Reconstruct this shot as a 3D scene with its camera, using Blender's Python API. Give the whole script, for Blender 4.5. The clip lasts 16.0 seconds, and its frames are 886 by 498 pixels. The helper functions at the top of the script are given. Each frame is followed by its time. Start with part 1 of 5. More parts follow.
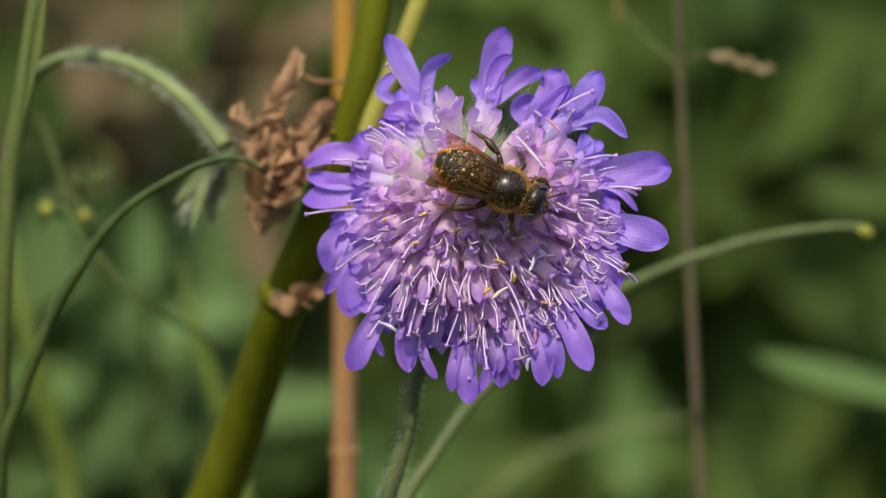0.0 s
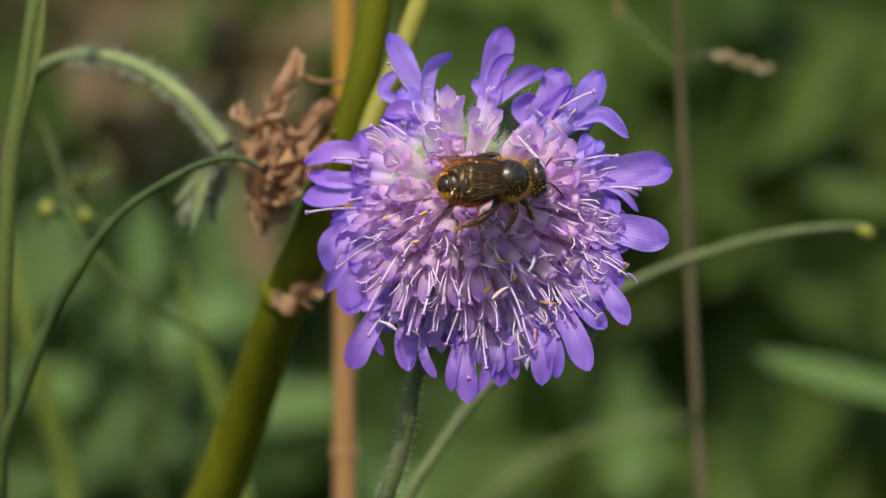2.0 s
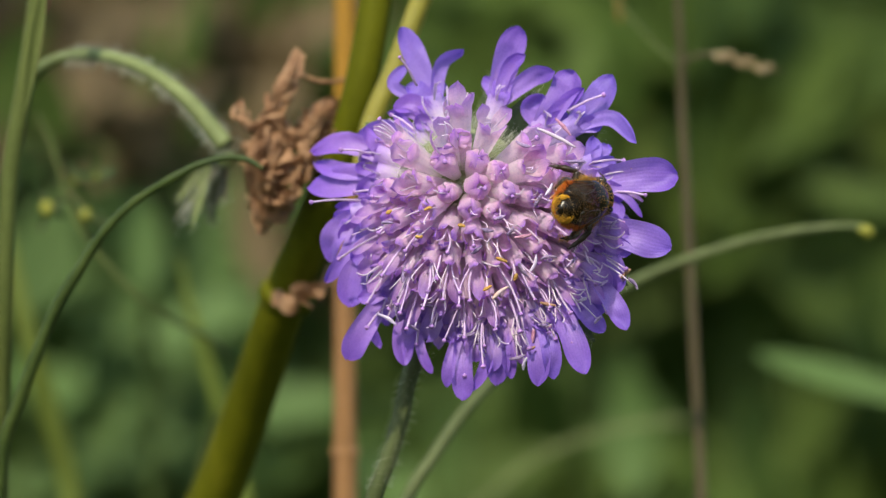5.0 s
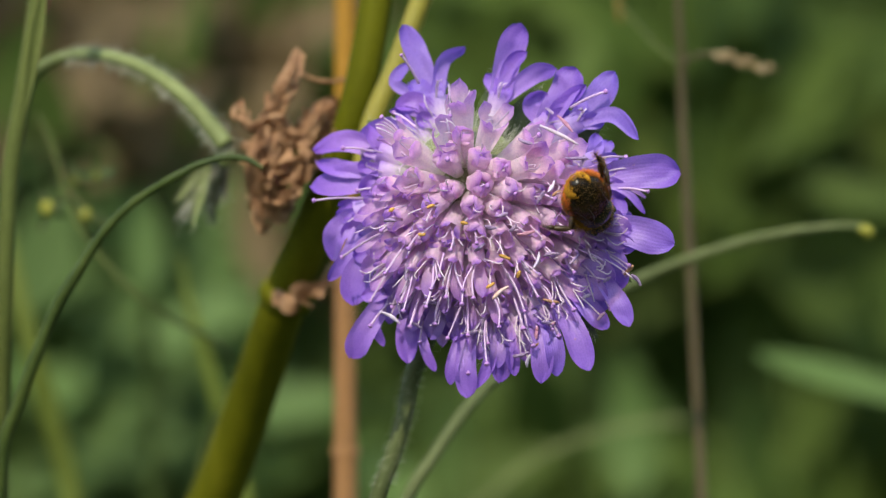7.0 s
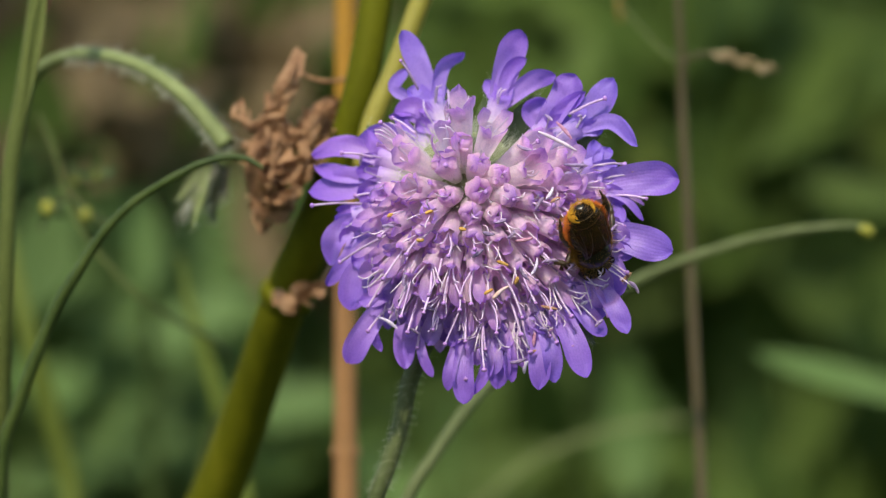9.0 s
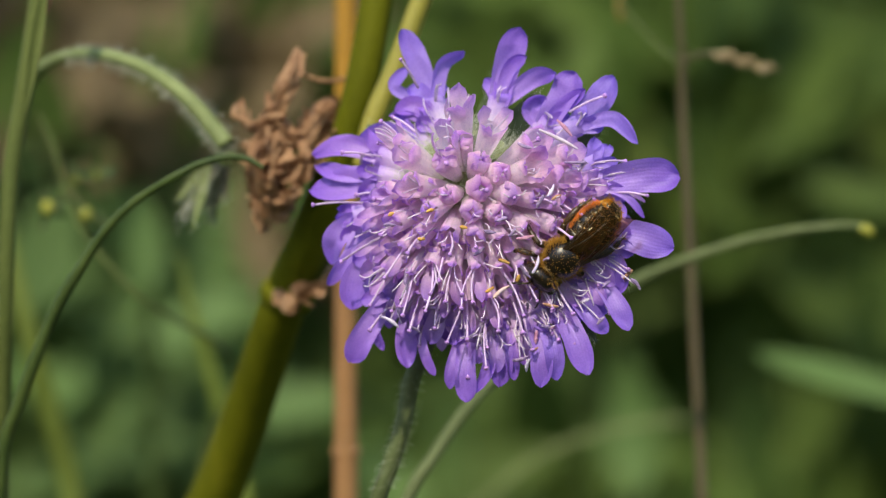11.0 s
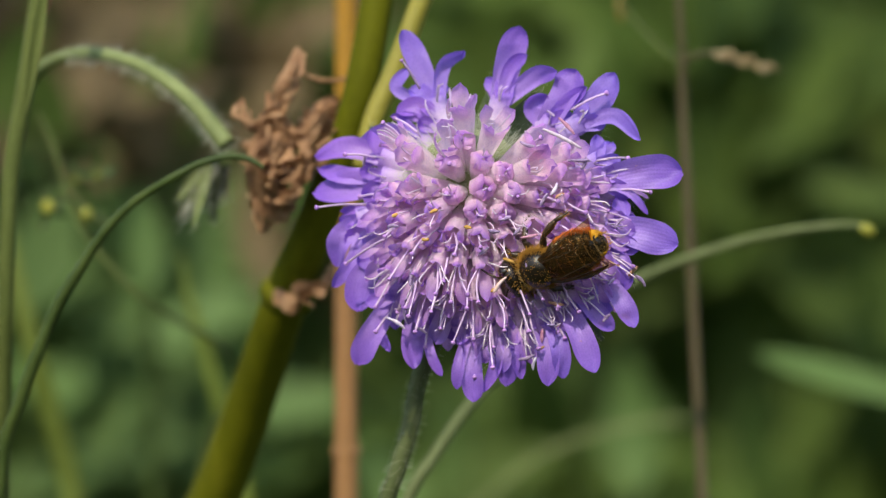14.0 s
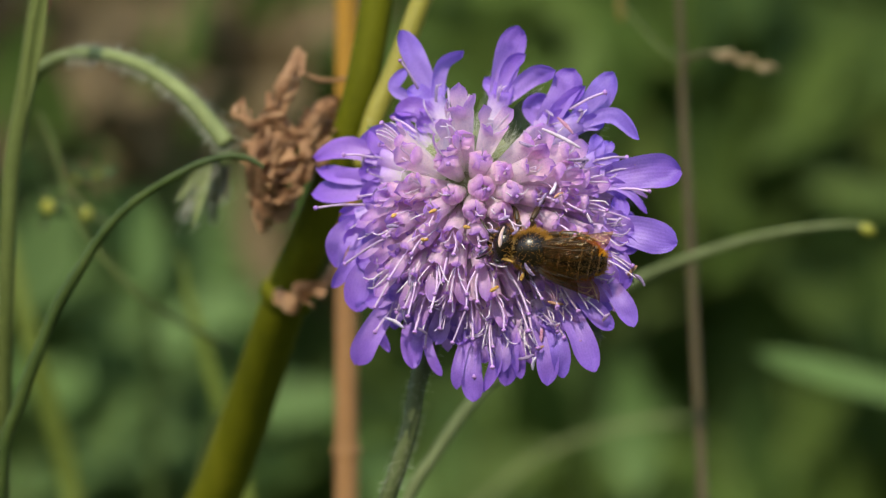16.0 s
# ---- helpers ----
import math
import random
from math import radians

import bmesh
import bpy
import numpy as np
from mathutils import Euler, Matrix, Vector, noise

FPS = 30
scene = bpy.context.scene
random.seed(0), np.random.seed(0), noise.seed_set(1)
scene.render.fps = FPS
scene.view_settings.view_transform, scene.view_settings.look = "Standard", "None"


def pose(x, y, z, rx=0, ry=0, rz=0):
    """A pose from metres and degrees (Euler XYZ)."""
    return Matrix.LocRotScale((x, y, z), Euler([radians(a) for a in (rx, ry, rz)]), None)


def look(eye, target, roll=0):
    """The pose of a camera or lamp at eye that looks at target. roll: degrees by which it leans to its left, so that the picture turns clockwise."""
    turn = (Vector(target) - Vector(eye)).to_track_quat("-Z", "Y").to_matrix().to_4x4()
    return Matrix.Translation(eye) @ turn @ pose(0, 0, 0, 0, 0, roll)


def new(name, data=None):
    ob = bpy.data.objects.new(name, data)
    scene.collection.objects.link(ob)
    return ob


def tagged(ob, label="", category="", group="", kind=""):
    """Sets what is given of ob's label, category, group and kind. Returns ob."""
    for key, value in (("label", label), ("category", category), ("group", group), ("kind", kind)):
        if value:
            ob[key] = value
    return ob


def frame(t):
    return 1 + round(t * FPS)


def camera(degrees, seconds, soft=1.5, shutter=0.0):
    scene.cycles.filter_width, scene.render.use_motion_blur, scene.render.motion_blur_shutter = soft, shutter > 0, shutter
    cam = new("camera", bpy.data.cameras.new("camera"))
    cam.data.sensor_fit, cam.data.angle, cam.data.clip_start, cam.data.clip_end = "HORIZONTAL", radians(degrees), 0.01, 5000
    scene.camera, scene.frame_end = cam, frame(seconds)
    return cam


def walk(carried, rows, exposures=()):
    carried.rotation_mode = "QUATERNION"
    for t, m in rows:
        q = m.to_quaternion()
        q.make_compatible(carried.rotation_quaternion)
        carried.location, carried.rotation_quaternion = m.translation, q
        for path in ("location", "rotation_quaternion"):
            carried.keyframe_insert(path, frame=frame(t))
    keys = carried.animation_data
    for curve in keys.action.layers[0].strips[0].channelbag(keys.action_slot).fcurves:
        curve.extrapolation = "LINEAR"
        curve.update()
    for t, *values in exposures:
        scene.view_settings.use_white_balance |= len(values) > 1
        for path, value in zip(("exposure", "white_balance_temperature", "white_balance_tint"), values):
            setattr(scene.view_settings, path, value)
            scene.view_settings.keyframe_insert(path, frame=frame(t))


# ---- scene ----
# All plans below are in millimetres, x to the right, y away from the camera, z up from the height of the lens.
MM = 0.001
LENS_HEIGHT = 0.5

# ---- camera ----
cam = camera(11.93, 16.0, soft=1.2, shutter=0.3)
cam.data.dof.use_dof = True
cam.data.dof.focus_distance = 0.4108
cam.data.dof.aperture_fstop = 23.0
walk(cam, [(0, look((0, -0.42, LENS_HEIGHT), (0.00008, 0, LENS_HEIGHT + 0.00008))),
           (7, look((0, -0.42, LENS_HEIGHT), (0, 0, LENS_HEIGHT))),
           (16, look((0, -0.42, LENS_HEIGHT), (-0.0001, 0, LENS_HEIGHT - 0.0001)))],
     exposures=[(0, 0.02, 7500, 2), (16, 0.02, 7500, 2)])

# ---- world and sun ----
SUN_TO = Vector((-0.18, -0.66, 0.73)).normalized()
world = bpy.data.worlds.new("sky")
scene.world = world
world.use_nodes = True
sky = world.node_tree.nodes.new("ShaderNodeTexSky")
sky.sky_type = "NISHITA"
sky.sun_disc = False
sky.sun_elevation = math.asin(SUN_TO.z)
sky.sun_rotation = math.atan2(SUN_TO.x, SUN_TO.y)
back = world.node_tree.nodes["Background"]
back.inputs["Strength"].default_value = 0.32
world.node_tree.links.new(sky.outputs[0], back.inputs["Color"])
sun = new("sun", bpy.data.lights.new("sun", "SUN"))
sun.data.energy = 4.2
sun.data.angle = radians(0.5)
sun.data.color = (1.0, 0.94, 0.85)
sun.matrix_world = look((0, 0, 3), Vector((0, 0, 3)) - SUN_TO)


# ---- materials ----
def material(name):
    m = bpy.data.materials.new(name)
    m.use_nodes = True
    return m, m.node_tree.nodes, m.node_tree.links, m.node_tree.nodes["Principled BSDF"]


def ramp(nodes, stops, smooth=False):
    r = nodes.new("ShaderNodeValToRGB")
    r.color_ramp.interpolation = "EASE" if smooth else "LINEAR"
    while len(r.color_ramp.elements) < len(stops):
        r.color_ramp.elements.new(0.5)
    for e, (p, c) in zip(r.color_ramp.elements, stops):
        e.position, e.color = p, (*c, 1)
    return r


def noisy(nodes, links, scale, detail=4.0, rough=0.6):
    """Noise on the thing's own coordinates; scale in lumps per metre."""
    c = nodes.new("ShaderNodeTexCoord")
    n = nodes.new("ShaderNodeTexNoise")
    n.inputs["Scale"].default_value, n.inputs["Detail"].default_value, n.inputs["Roughness"].default_value = scale, detail, rough
    links.new(c.outputs["Object"], n.inputs["Vector"])
    return n


def bumped(nodes, links, bsdf, height, strength, distance):
    b = nodes.new("ShaderNodeBump")
    b.inputs["Strength"].default_value, b.inputs["Distance"].default_value = strength, distance
    links.new(height, b.inputs["Height"])
    for s in bsdf:
        links.new(b.outputs[0], s.inputs["Normal"])


def mixed(nodes, links, a, b, fac, blend="MIX"):
    m = nodes.new("ShaderNodeMix")
    m.data_type, m.blend_type = "RGBA", blend
    if isinstance(fac, float):
        m.inputs[0].default_value = fac
    else:
        links.new(fac, m.inputs[0])
    for socket, value in ((m.inputs[6], a), (m.inputs[7], b)):
        if isinstance(value, tuple):
            socket.default_value = (*value, 1)
        else:
            links.new(value, socket)
    return m.outputs[2]


def plain(name, stops, scale, rough=0.6, bump=0.3, depth=0.0002, fine=0.0, translucent=0.0, coat=0.0, spec=0.5, stretch=None):
    """A surface whose colour wanders between the stops, with a finer grain on it; thin parts let light through."""
    m, nodes, links, p = material(name)
    n = noisy(nodes, links, scale)
    if stretch:
        mp = nodes.new("ShaderNodeMapping")
        mp.inputs["Scale"].default_value = stretch
        links.new(n.inputs["Vector"].links[0].from_socket, mp.inputs["Vector"])
        links.new(mp.outputs[0], n.inputs["Vector"])
    g = noisy(nodes, links, scale * (fine or 7.0), 3.0)
    colour = ramp(nodes, stops).outputs[0]
    links.new(n.outputs["Fac"], colour.node.inputs[0])
    info = nodes.new("ShaderNodeObjectInfo")
    shift = nodes.new("ShaderNodeHueSaturation")
    rnd = nodes.new("ShaderNodeMapRange")
    rnd.inputs["To Min"].default_value, rnd.inputs["To Max"].default_value = 0.85, 1.15
    links.new(info.outputs["Random"], rnd.inputs["Value"])
    links.new(rnd.outputs[0], shift.inputs["Value"])
    grain = ramp(nodes, [(0.3, (0.72, 0.72, 0.72)), (0.7, (1.0, 1.0, 1.0))])
    links.new(g.outputs["Fac"], grain.inputs[0])
    links.new(mixed(nodes, links, colour, grain.outputs[0], 0.6, "MULTIPLY"), shift.inputs["Color"])
    links.new(shift.outputs[0], p.inputs["Base Color"])
    p.inputs["Roughness"].default_value = rough
    p.inputs["Coat Weight"].default_value = coat
    p.inputs["Specular IOR Level"].default_value = spec
    shaders = [p]
    if translucent:
        t = nodes.new("ShaderNodeBsdfTranslucent")
        links.new(shift.outputs[0], t.inputs["Color"])
        x = nodes.new("ShaderNodeMixShader")
        x.inputs[0].default_value = translucent
        links.new(p.outputs[0], x.inputs[1])
        links.new(t.outputs[0], x.inputs[2])
        links.new(x.outputs[0], nodes["Material Output"].inputs["Surface"])
        shaders.append(t)
    bumped(nodes, links, shaders, g.outputs["Fac"], bump, depth)
    return m


def petal(name, stops, see_through):
    """Corolla: the pigment runs along the floret from its foot to its lobes, with fine veins and freckles."""
    m, nodes, links, p = material(name)
    uv = nodes.new("ShaderNodeUVMap")
    sep = nodes.new("ShaderNodeSeparateXYZ")
    links.new(uv.outputs[0], sep.inputs[0])
    n = noisy(nodes, links, 700.0, 3.0)
    add = nodes.new("ShaderNodeMath")
    add.operation = "MULTIPLY_ADD"
    add.inputs[1].default_value = 0.22
    links.new(n.outputs["Fac"], add.inputs[0])
    sub = nodes.new("ShaderNodeMath")
    sub.operation = "SUBTRACT"
    sub.inputs[1].default_value = 0.11
    links.new(sep.outputs[0], sub.inputs[0])
    links.new(sub.outputs[0], add.inputs[2])
    colour = ramp(nodes, stops)
    links.new(add.outputs[0], colour.inputs[0])
    wave = nodes.new("ShaderNodeTexWave")
    wave.inputs["Scale"].default_value, wave.inputs["Distortion"].default_value, wave.inputs["Detail"].default_value = 3.2, 2.5, 2.0
    wave.bands_direction = "Y"
    links.new(uv.outputs[0], wave.inputs["Vector"])
    veins = ramp(nodes, [(0.0, (0.80, 0.78, 0.88)), (0.5, (1.0, 1.0, 1.0))])
    links.new(wave.outputs["Fac"], veins.inputs[0])
    g = noisy(nodes, links, 6000.0, 2.0)
    freckle = ramp(nodes, [(0.35, (0.76, 0.74, 0.86)), (0.58, (1.0, 1.0, 1.0))])
    links.new(g.outputs["Fac"], freckle.inputs[0])
    c = mixed(nodes, links, colour.outputs[0], veins.outputs[0], 0.2, "MULTIPLY")
    c = mixed(nodes, links, c, freckle.outputs[0], 0.6, "MULTIPLY")
    info = nodes.new("ShaderNodeObjectInfo")
    shift = nodes.new("ShaderNodeHueSaturation")
    hue = nodes.new("ShaderNodeMapRange")
    hue.inputs["To Min"].default_value, hue.inputs["To Max"].default_value = 0.488, 0.512
    links.new(info.outputs["Random"], hue.inputs["Value"])
    links.new(hue.outputs[0], shift.inputs["Hue"])
    links.new(c, shift.inputs["Color"])
    links.new(shift.outputs[0], p.inputs["Base Color"])
    p.inputs["Roughness"].default_value = 0.5
    p.inputs["Sheen Weight"].default_value = 0.15
    t = nodes.new("ShaderNodeBsdfTranslucent")
    links.new(shift.outputs[0], t.inputs["Color"])
    x = nodes.new("ShaderNodeMixShader")
    x.inputs[0].default_value = see_through
    links.new(p.outputs[0], x.inputs[1])
    links.new(t.outputs[0], x.inputs[2])
    links.new(x.outputs[0], nodes["Material Output"].inputs["Surface"])
    bumped(nodes, links, [p, t], mixed(nodes, links, wave.outputs["Color"], g.outputs["Color"], 0.75), 0.35, 0.0001)
    return m


RAY = petal("violet_ray_petal", [(0.0, (0.76, 0.72, 0.62)), (0.18, (0.90, 0.80, 0.88)), (0.36, (0.68, 0.50, 0.83)), (0.52, (0.44, 0.26, 0.77)), (0.78, (0.31, 0.155, 0.69)), (1.0, (0.235, 0.105, 0.63))], 0.42)
SKIRT = petal("lilac_half_grown_petal", [(0.0, (0.78, 0.74, 0.64)), (0.2, (0.92, 0.79, 0.87)), (0.42, (0.80, 0.60, 0.83)), (0.62, (0.56, 0.34, 0.78)), (1.0, (0.33, 0.16, 0.70))], 0.5)
DISC = petal("pink_disc_petal", [(0.0, (0.82, 0.80, 0.66)), (0.2, (0.94, 0.79, 0.89)), (0.46, (0.92, 0.69, 0.87)), (0.64, (0.84, 0.56, 0.85)), (0.82, (0.65, 0.37, 0.82)), (1.0, (0.45, 0.22, 0.78))], 0.62)
CROWN = petal("pale_pink_crown_petal", [(0.0, (0.86, 0.86, 0.72)), (0.2, (0.96, 0.89, 0.91)), (0.46, (0.96, 0.79, 0.88)), (0.66, (0.90, 0.62, 0.84)), (0.86, (0.72, 0.42, 0.82)), (1.0, (0.54, 0.27, 0.79))], 0.62)
STYLE = plain("lilac_style", [(0.3, (0.62, 0.42, 0.76)), (0.7, (0.78, 0.60, 0.84))], 900.0, 0.4, translucent=0.3)
STIGMA = plain("purple_stigma", [(0.3, (0.34, 0.16, 0.54)), (0.7, (0.50, 0.26, 0.66))], 2500.0, 0.5)
FILAMENT = plain("white_filament", [(0.3, (0.72, 0.54, 0.80)), (0.55, (0.85, 0.73, 0.88)), (0.75, (0.93, 0.87, 0.92))], 260.0, 0.3, translucent=0.3)
DUST = plain("pale_pollen_dust", [(0.3, (0.80, 0.66, 0.62)), (0.7, (0.90, 0.82, 0.84))], 900.0, 0.7)
ANTHER = plain("grey_violet_anther", [(0.25, (0.16, 0.11, 0.26)), (0.5, (0.38, 0.26, 0.52)), (0.75, (0.58, 0.44, 0.62))], 2200.0, 0.6, 0.8)
ANTHER_DRY = plain("orange_dry_anther", [(0.3, (0.36, 0.15, 0.12)), (0.6, (0.58, 0.33, 0.20)), (0.8, (0.66, 0.50, 0.44))], 2200.0, 0.7, 0.8)
ANTHER_ROSE = plain("rose_anther", [(0.3, (0.42, 0.16, 0.26)), (0.6, (0.60, 0.30, 0.46)), (0.8, (0.70, 0.48, 0.62))], 2200.0, 0.6, 0.8)
ANTHER_PALE = plain("pale_lilac_anther", [(0.3, (0.50, 0.40, 0.72)), (0.7, (0.80, 0.72, 0.86))], 2200.0, 0.5, 0.6)
ANTHER_OCHRE = plain("ochre_anther", [(0.3, (0.55, 0.26, 0.05)), (0.7, (0.78, 0.48, 0.14))], 2200.0, 0.7, 0.8)
ANTHER_BICOLOUR = plain("lilac_and_ochre_anther", [(0.35, (0.60, 0.30, 0.12)), (0.5, (0.62, 0.44, 0.44)), (0.65, (0.46, 0.36, 0.66))], 420.0, 0.6, 0.6)
BRACT = plain("hairy_green_bract", [(0.3, (0.05, 0.09, 0.03)), (0.7, (0.13, 0.18, 0.07))], 800.0, 0.6, 0.5, translucent=0.2)
CORE = plain("green_receptacle", [(0.3, (0.18, 0.22, 0.09)), (0.7, (0.34, 0.36, 0.20))], 1500.0, 0.8, 0.8)
WHITE_HAIR = plain("pale_plant_hair", [(0.3, (0.55, 0.58, 0.45)), (0.7, (0.75, 0.78, 0.66))], 500.0, 0.4, translucent=0.4)
STEM_GREY = plain("grey_green_stem", [(0.3, (0.062, 0.082, 0.028)), (0.7, (0.115, 0.140, 0.058))], 300.0, 0.6, 0.4, stretch=(1, 1, 0.12), spec=0.2)
STEM_OLIVE = plain("olive_hollow_stem", [(0.25, (0.062, 0.068, 0.004)), (0.55, (0.096, 0.100, 0.006)), (0.8, (0.140, 0.136, 0.011))], 160.0, 0.6, 0.4, stretch=(1, 1, 0.08), spec=0.06)
STEM_STRAW = plain("ochre_straw_stem", [(0.25, (0.22, 0.12, 0.045)), (0.5, (0.32, 0.17, 0.06)), (0.75, (0.42, 0.25, 0.08))], 140.0, 0.55, 0.4, translucent=0.1, stretch=(1, 1, 0.1))


def ripened(m, low, high, z0, z1):
    """Turns a stem's colour from one hue to another as it rises (metres in the world)."""
    nodes, links = m.node_tree.nodes, m.node_tree.links
    p = nodes["Principled BSDF"]
    source = p.inputs["Base Color"].links[0].from_socket
    g = nodes.new("ShaderNodeNewGeometry")
    sep = nodes.new("ShaderNodeSeparateXYZ")
    mr = nodes.new("ShaderNodeMapRange")
    mr.inputs["From Min"].default_value, mr.inputs["From Max"].default_value = z0, z1
    links.new(g.outputs["Position"], sep.inputs[0])
    links.new(sep.outputs[2], mr.inputs["Value"])
    tint = mixed(nodes, links, low, high, mr.outputs[0])
    links.new(mixed(nodes, links, source, tint, 1.0, "MULTIPLY"), p.inputs["Base Color"])


ripened(STEM_STRAW, (1.15, 1.08, 1.25), (1.35, 1.22, 0.22), 0.500, 0.512)
STEM_YELLOW = plain("yellow_green_stem", [(0.3, (0.24, 0.22, 0.03)), (0.7, (0.36, 0.31, 0.05))], 160.0, 0.5, 0.4, translucent=0.1, stretch=(1, 1, 0.1))
STEM_BROWN = plain("brown_grass_stem", [(0.3, (0.070, 0.052, 0.024)), (0.7, (0.125, 0.092, 0.046))], 200.0, 0.6, 0.4, stretch=(1, 1, 0.1))
GRASS = plain("green_grass_blade", [(0.3, (0.10, 0.14, 0.022)), (0.7, (0.17, 0.21, 0.05))], 200.0, 0.5, 0.4, translucent=0.25, stretch=(1, 1, 0.1), spec=0.2)
REED = plain("olive_reed_stem", [(0.3, (0.055, 0.072, 0.018)), (0.7, (0.10, 0.12, 0.035))], 200.0, 0.6, 0.4, stretch=(1, 1, 0.1), spec=0.15)
GRASS_DARK = plain("deep_green_grass_stem", [(0.3, (0.028, 0.050, 0.011)), (0.7, (0.060, 0.086, 0.021))], 250.0, 0.5, 0.4, translucent=0.1, spec=0.2)
FUZZY = plain("fuzzy_pale_stem", [(0.3, (0.125, 0.155, 0.06)), (0.7, (0.20, 0.235, 0.10))], 250.0, 0.6, 0.4, spec=0.2)
SAGE = plain("sage_green_stem", [(0.3, (0.095, 0.12, 0.048)), (0.7, (0.15, 0.18, 0.08))], 250.0, 0.6, 0.4, stretch=(1, 1, 0.1), spec=0.15)
DEAD = plain("dry_brown_leaf", [(0.2, (0.14, 0.064, 0.030)), (0.42, (0.35, 0.180, 0.092)), (0.6, (0.48, 0.275, 0.150)), (0.8, (0.64, 0.42, 0.26))], 420.0, 0.7, 0.9, 0.0006, fine=5.0, translucent=0.3)
JOINT = plain("reddish_stem_joint", [(0.3, (0.16, 0.05, 0.03)), (0.7, (0.25, 0.10, 0.05))], 300.0, 0.6)
SEPAL = plain("withered_sepal", [(0.3, (0.12, 0.11, 0.08)), (0.7, (0.24, 0.22, 0.17))], 300.0, 0.7, 0.5, translucent=0.2)
SEED = plain("buff_seed_husk", [(0.3, (0.11, 0.075, 0.035)), (0.5, (0.24, 0.17, 0.08)), (0.7, (0.40, 0.33, 0.22))], 900.0, 0.7, 0.6)
SEED_OCHRE = plain("ochre_seed_husk", [(0.3, (0.20, 0.12, 0.02)), (0.7, (0.34, 0.22, 0.05))], 500.0, 0.7, 0.6)
BUD = plain("yellow_green_bud", [(0.3, (0.20, 0.20, 0.018)), (0.7, (0.32, 0.31, 0.035))], 400.0, 0.6)
LEAF = plain("meadow_leaf", [(0.25, (0.056, 0.098, 0.018)), (0.5, (0.086, 0.138, 0.029)), (0.75, (0.122, 0.177, 0.041))], 25.0, 0.65, 0.3, 0.001, translucent=0.45, spec=0.2)
# own green of the pale leaves; also stands in for sunlight on thickets
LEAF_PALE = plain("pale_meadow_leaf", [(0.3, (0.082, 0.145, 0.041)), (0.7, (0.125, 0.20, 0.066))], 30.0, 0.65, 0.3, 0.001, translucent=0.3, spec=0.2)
LITTER = plain("dry_meadow_litter", [(0.25, (0.080, 0.060, 0.024)), (0.5, (0.140, 0.095, 0.042)), (0.75, (0.19, 0.135, 0.066))], 25.0, 0.8, 0.4, 0.001, translucent=0.2)
SOIL = plain("meadow_ground", [(0.3, (0.025, 0.035, 0.012)), (0.5, (0.045, 0.06, 0.02)), (0.7, (0.07, 0.065, 0.035))], 9.0, 0.9, 0.6, 0.01)
CUTICLE = plain("black_bee_cuticle", [(0.3, (0.006, 0.004, 0.003)), (0.7, (0.018, 0.011, 0.006))], 1500.0, 0.26, 0.3, 0.00004, fine=8.0, spec=0.4)
FUR = plain("tawny_bee_fur", [(0.3, (0.38, 0.17, 0.018)), (0.7, (0.68, 0.35, 0.055))], 800.0, 0.6, translucent=0.2)
FUR_PALE = plain("buff_bee_fur", [(0.3, (0.40, 0.27, 0.12)), (0.7, (0.60, 0.45, 0.24))], 800.0, 0.6, translucent=0.2)
FUR_BROWN = plain("golden_brown_bee_fur", [(0.3, (0.13, 0.065, 0.012)), (0.7, (0.30, 0.16, 0.03))], 800.0, 0.6, translucent=0.2)
FUR_DARK = plain("brown_bee_fur", [(0.3, (0.07, 0.04, 0.015)), (0.7, (0.16, 0.09, 0.03))], 800.0, 0.6, translucent=0.15)
SCOPA = plain("orange_pollen_brush", [(0.3, (0.55, 0.11, 0.015)), (0.7, (0.80, 0.24, 0.03))], 800.0, 0.7, translucent=0.15)
POLLEN = plain("yellow_pollen", [(0.3, (0.50, 0.21, 0.008)), (0.7, (0.74, 0.40, 0.022))], 2000.0, 0.8)
EYE = plain("dark_compound_eye", [(0.3, (0.012, 0.010, 0.010)), (0.7, (0.030, 0.024, 0.020))], 3000.0, 0.18, 0.6, 0.00002, coat=0.4)
LEGS = plain("dark_brown_bee_leg", [(0.3, (0.012, 0.008, 0.005)), (0.7, (0.045, 0.022, 0.007))], 1500.0, 0.4, 0.5, 0.00004)


def wing_material():
    """Thin smoky film: tinted see-through, with a wet gloss that catches on its wrinkles."""
    m, nodes, links, p = material("smoky_bee_wing")
    n = noisy(nodes, links, 500.0, 3.0)
    tint = ramp(nodes, [(0.3, (0.58, 0.38, 0.18)), (0.7, (0.84, 0.64, 0.40))])
    links.new(n.outputs["Fac"], tint.inputs[0])
    clear = nodes.new("ShaderNodeBsdfTransparent")
    links.new(tint.outputs[0], clear.inputs[0])
    p.inputs["Base Color"].default_value = (0.10, 0.055, 0.02, 1)
    p.inputs["Roughness"].default_value = 0.12
    p.inputs["Specular IOR Level"].default_value = 0.8
    p.inputs["Specular Tint"].default_value = (1.0, 0.82, 0.58, 1)
    p.inputs["IOR"].default_value = 2.0
    x = nodes.new("ShaderNodeMixShader")
    x.inputs[0].default_value = 0.18
    links.new(clear.outputs[0], x.inputs[1])
    links.new(p.outputs[0], x.inputs[2])
    links.new(x.outputs[0], nodes["Material Output"].inputs["Surface"])
    wrinkle = noisy(nodes, links, 1200.0, 2.0)
    bumped(nodes, links, [p], wrinkle.outputs["Fac"], 0.9, 0.0006)
    return m


WING = wing_material()


# ---- building helpers ----
ORIGIN = {}


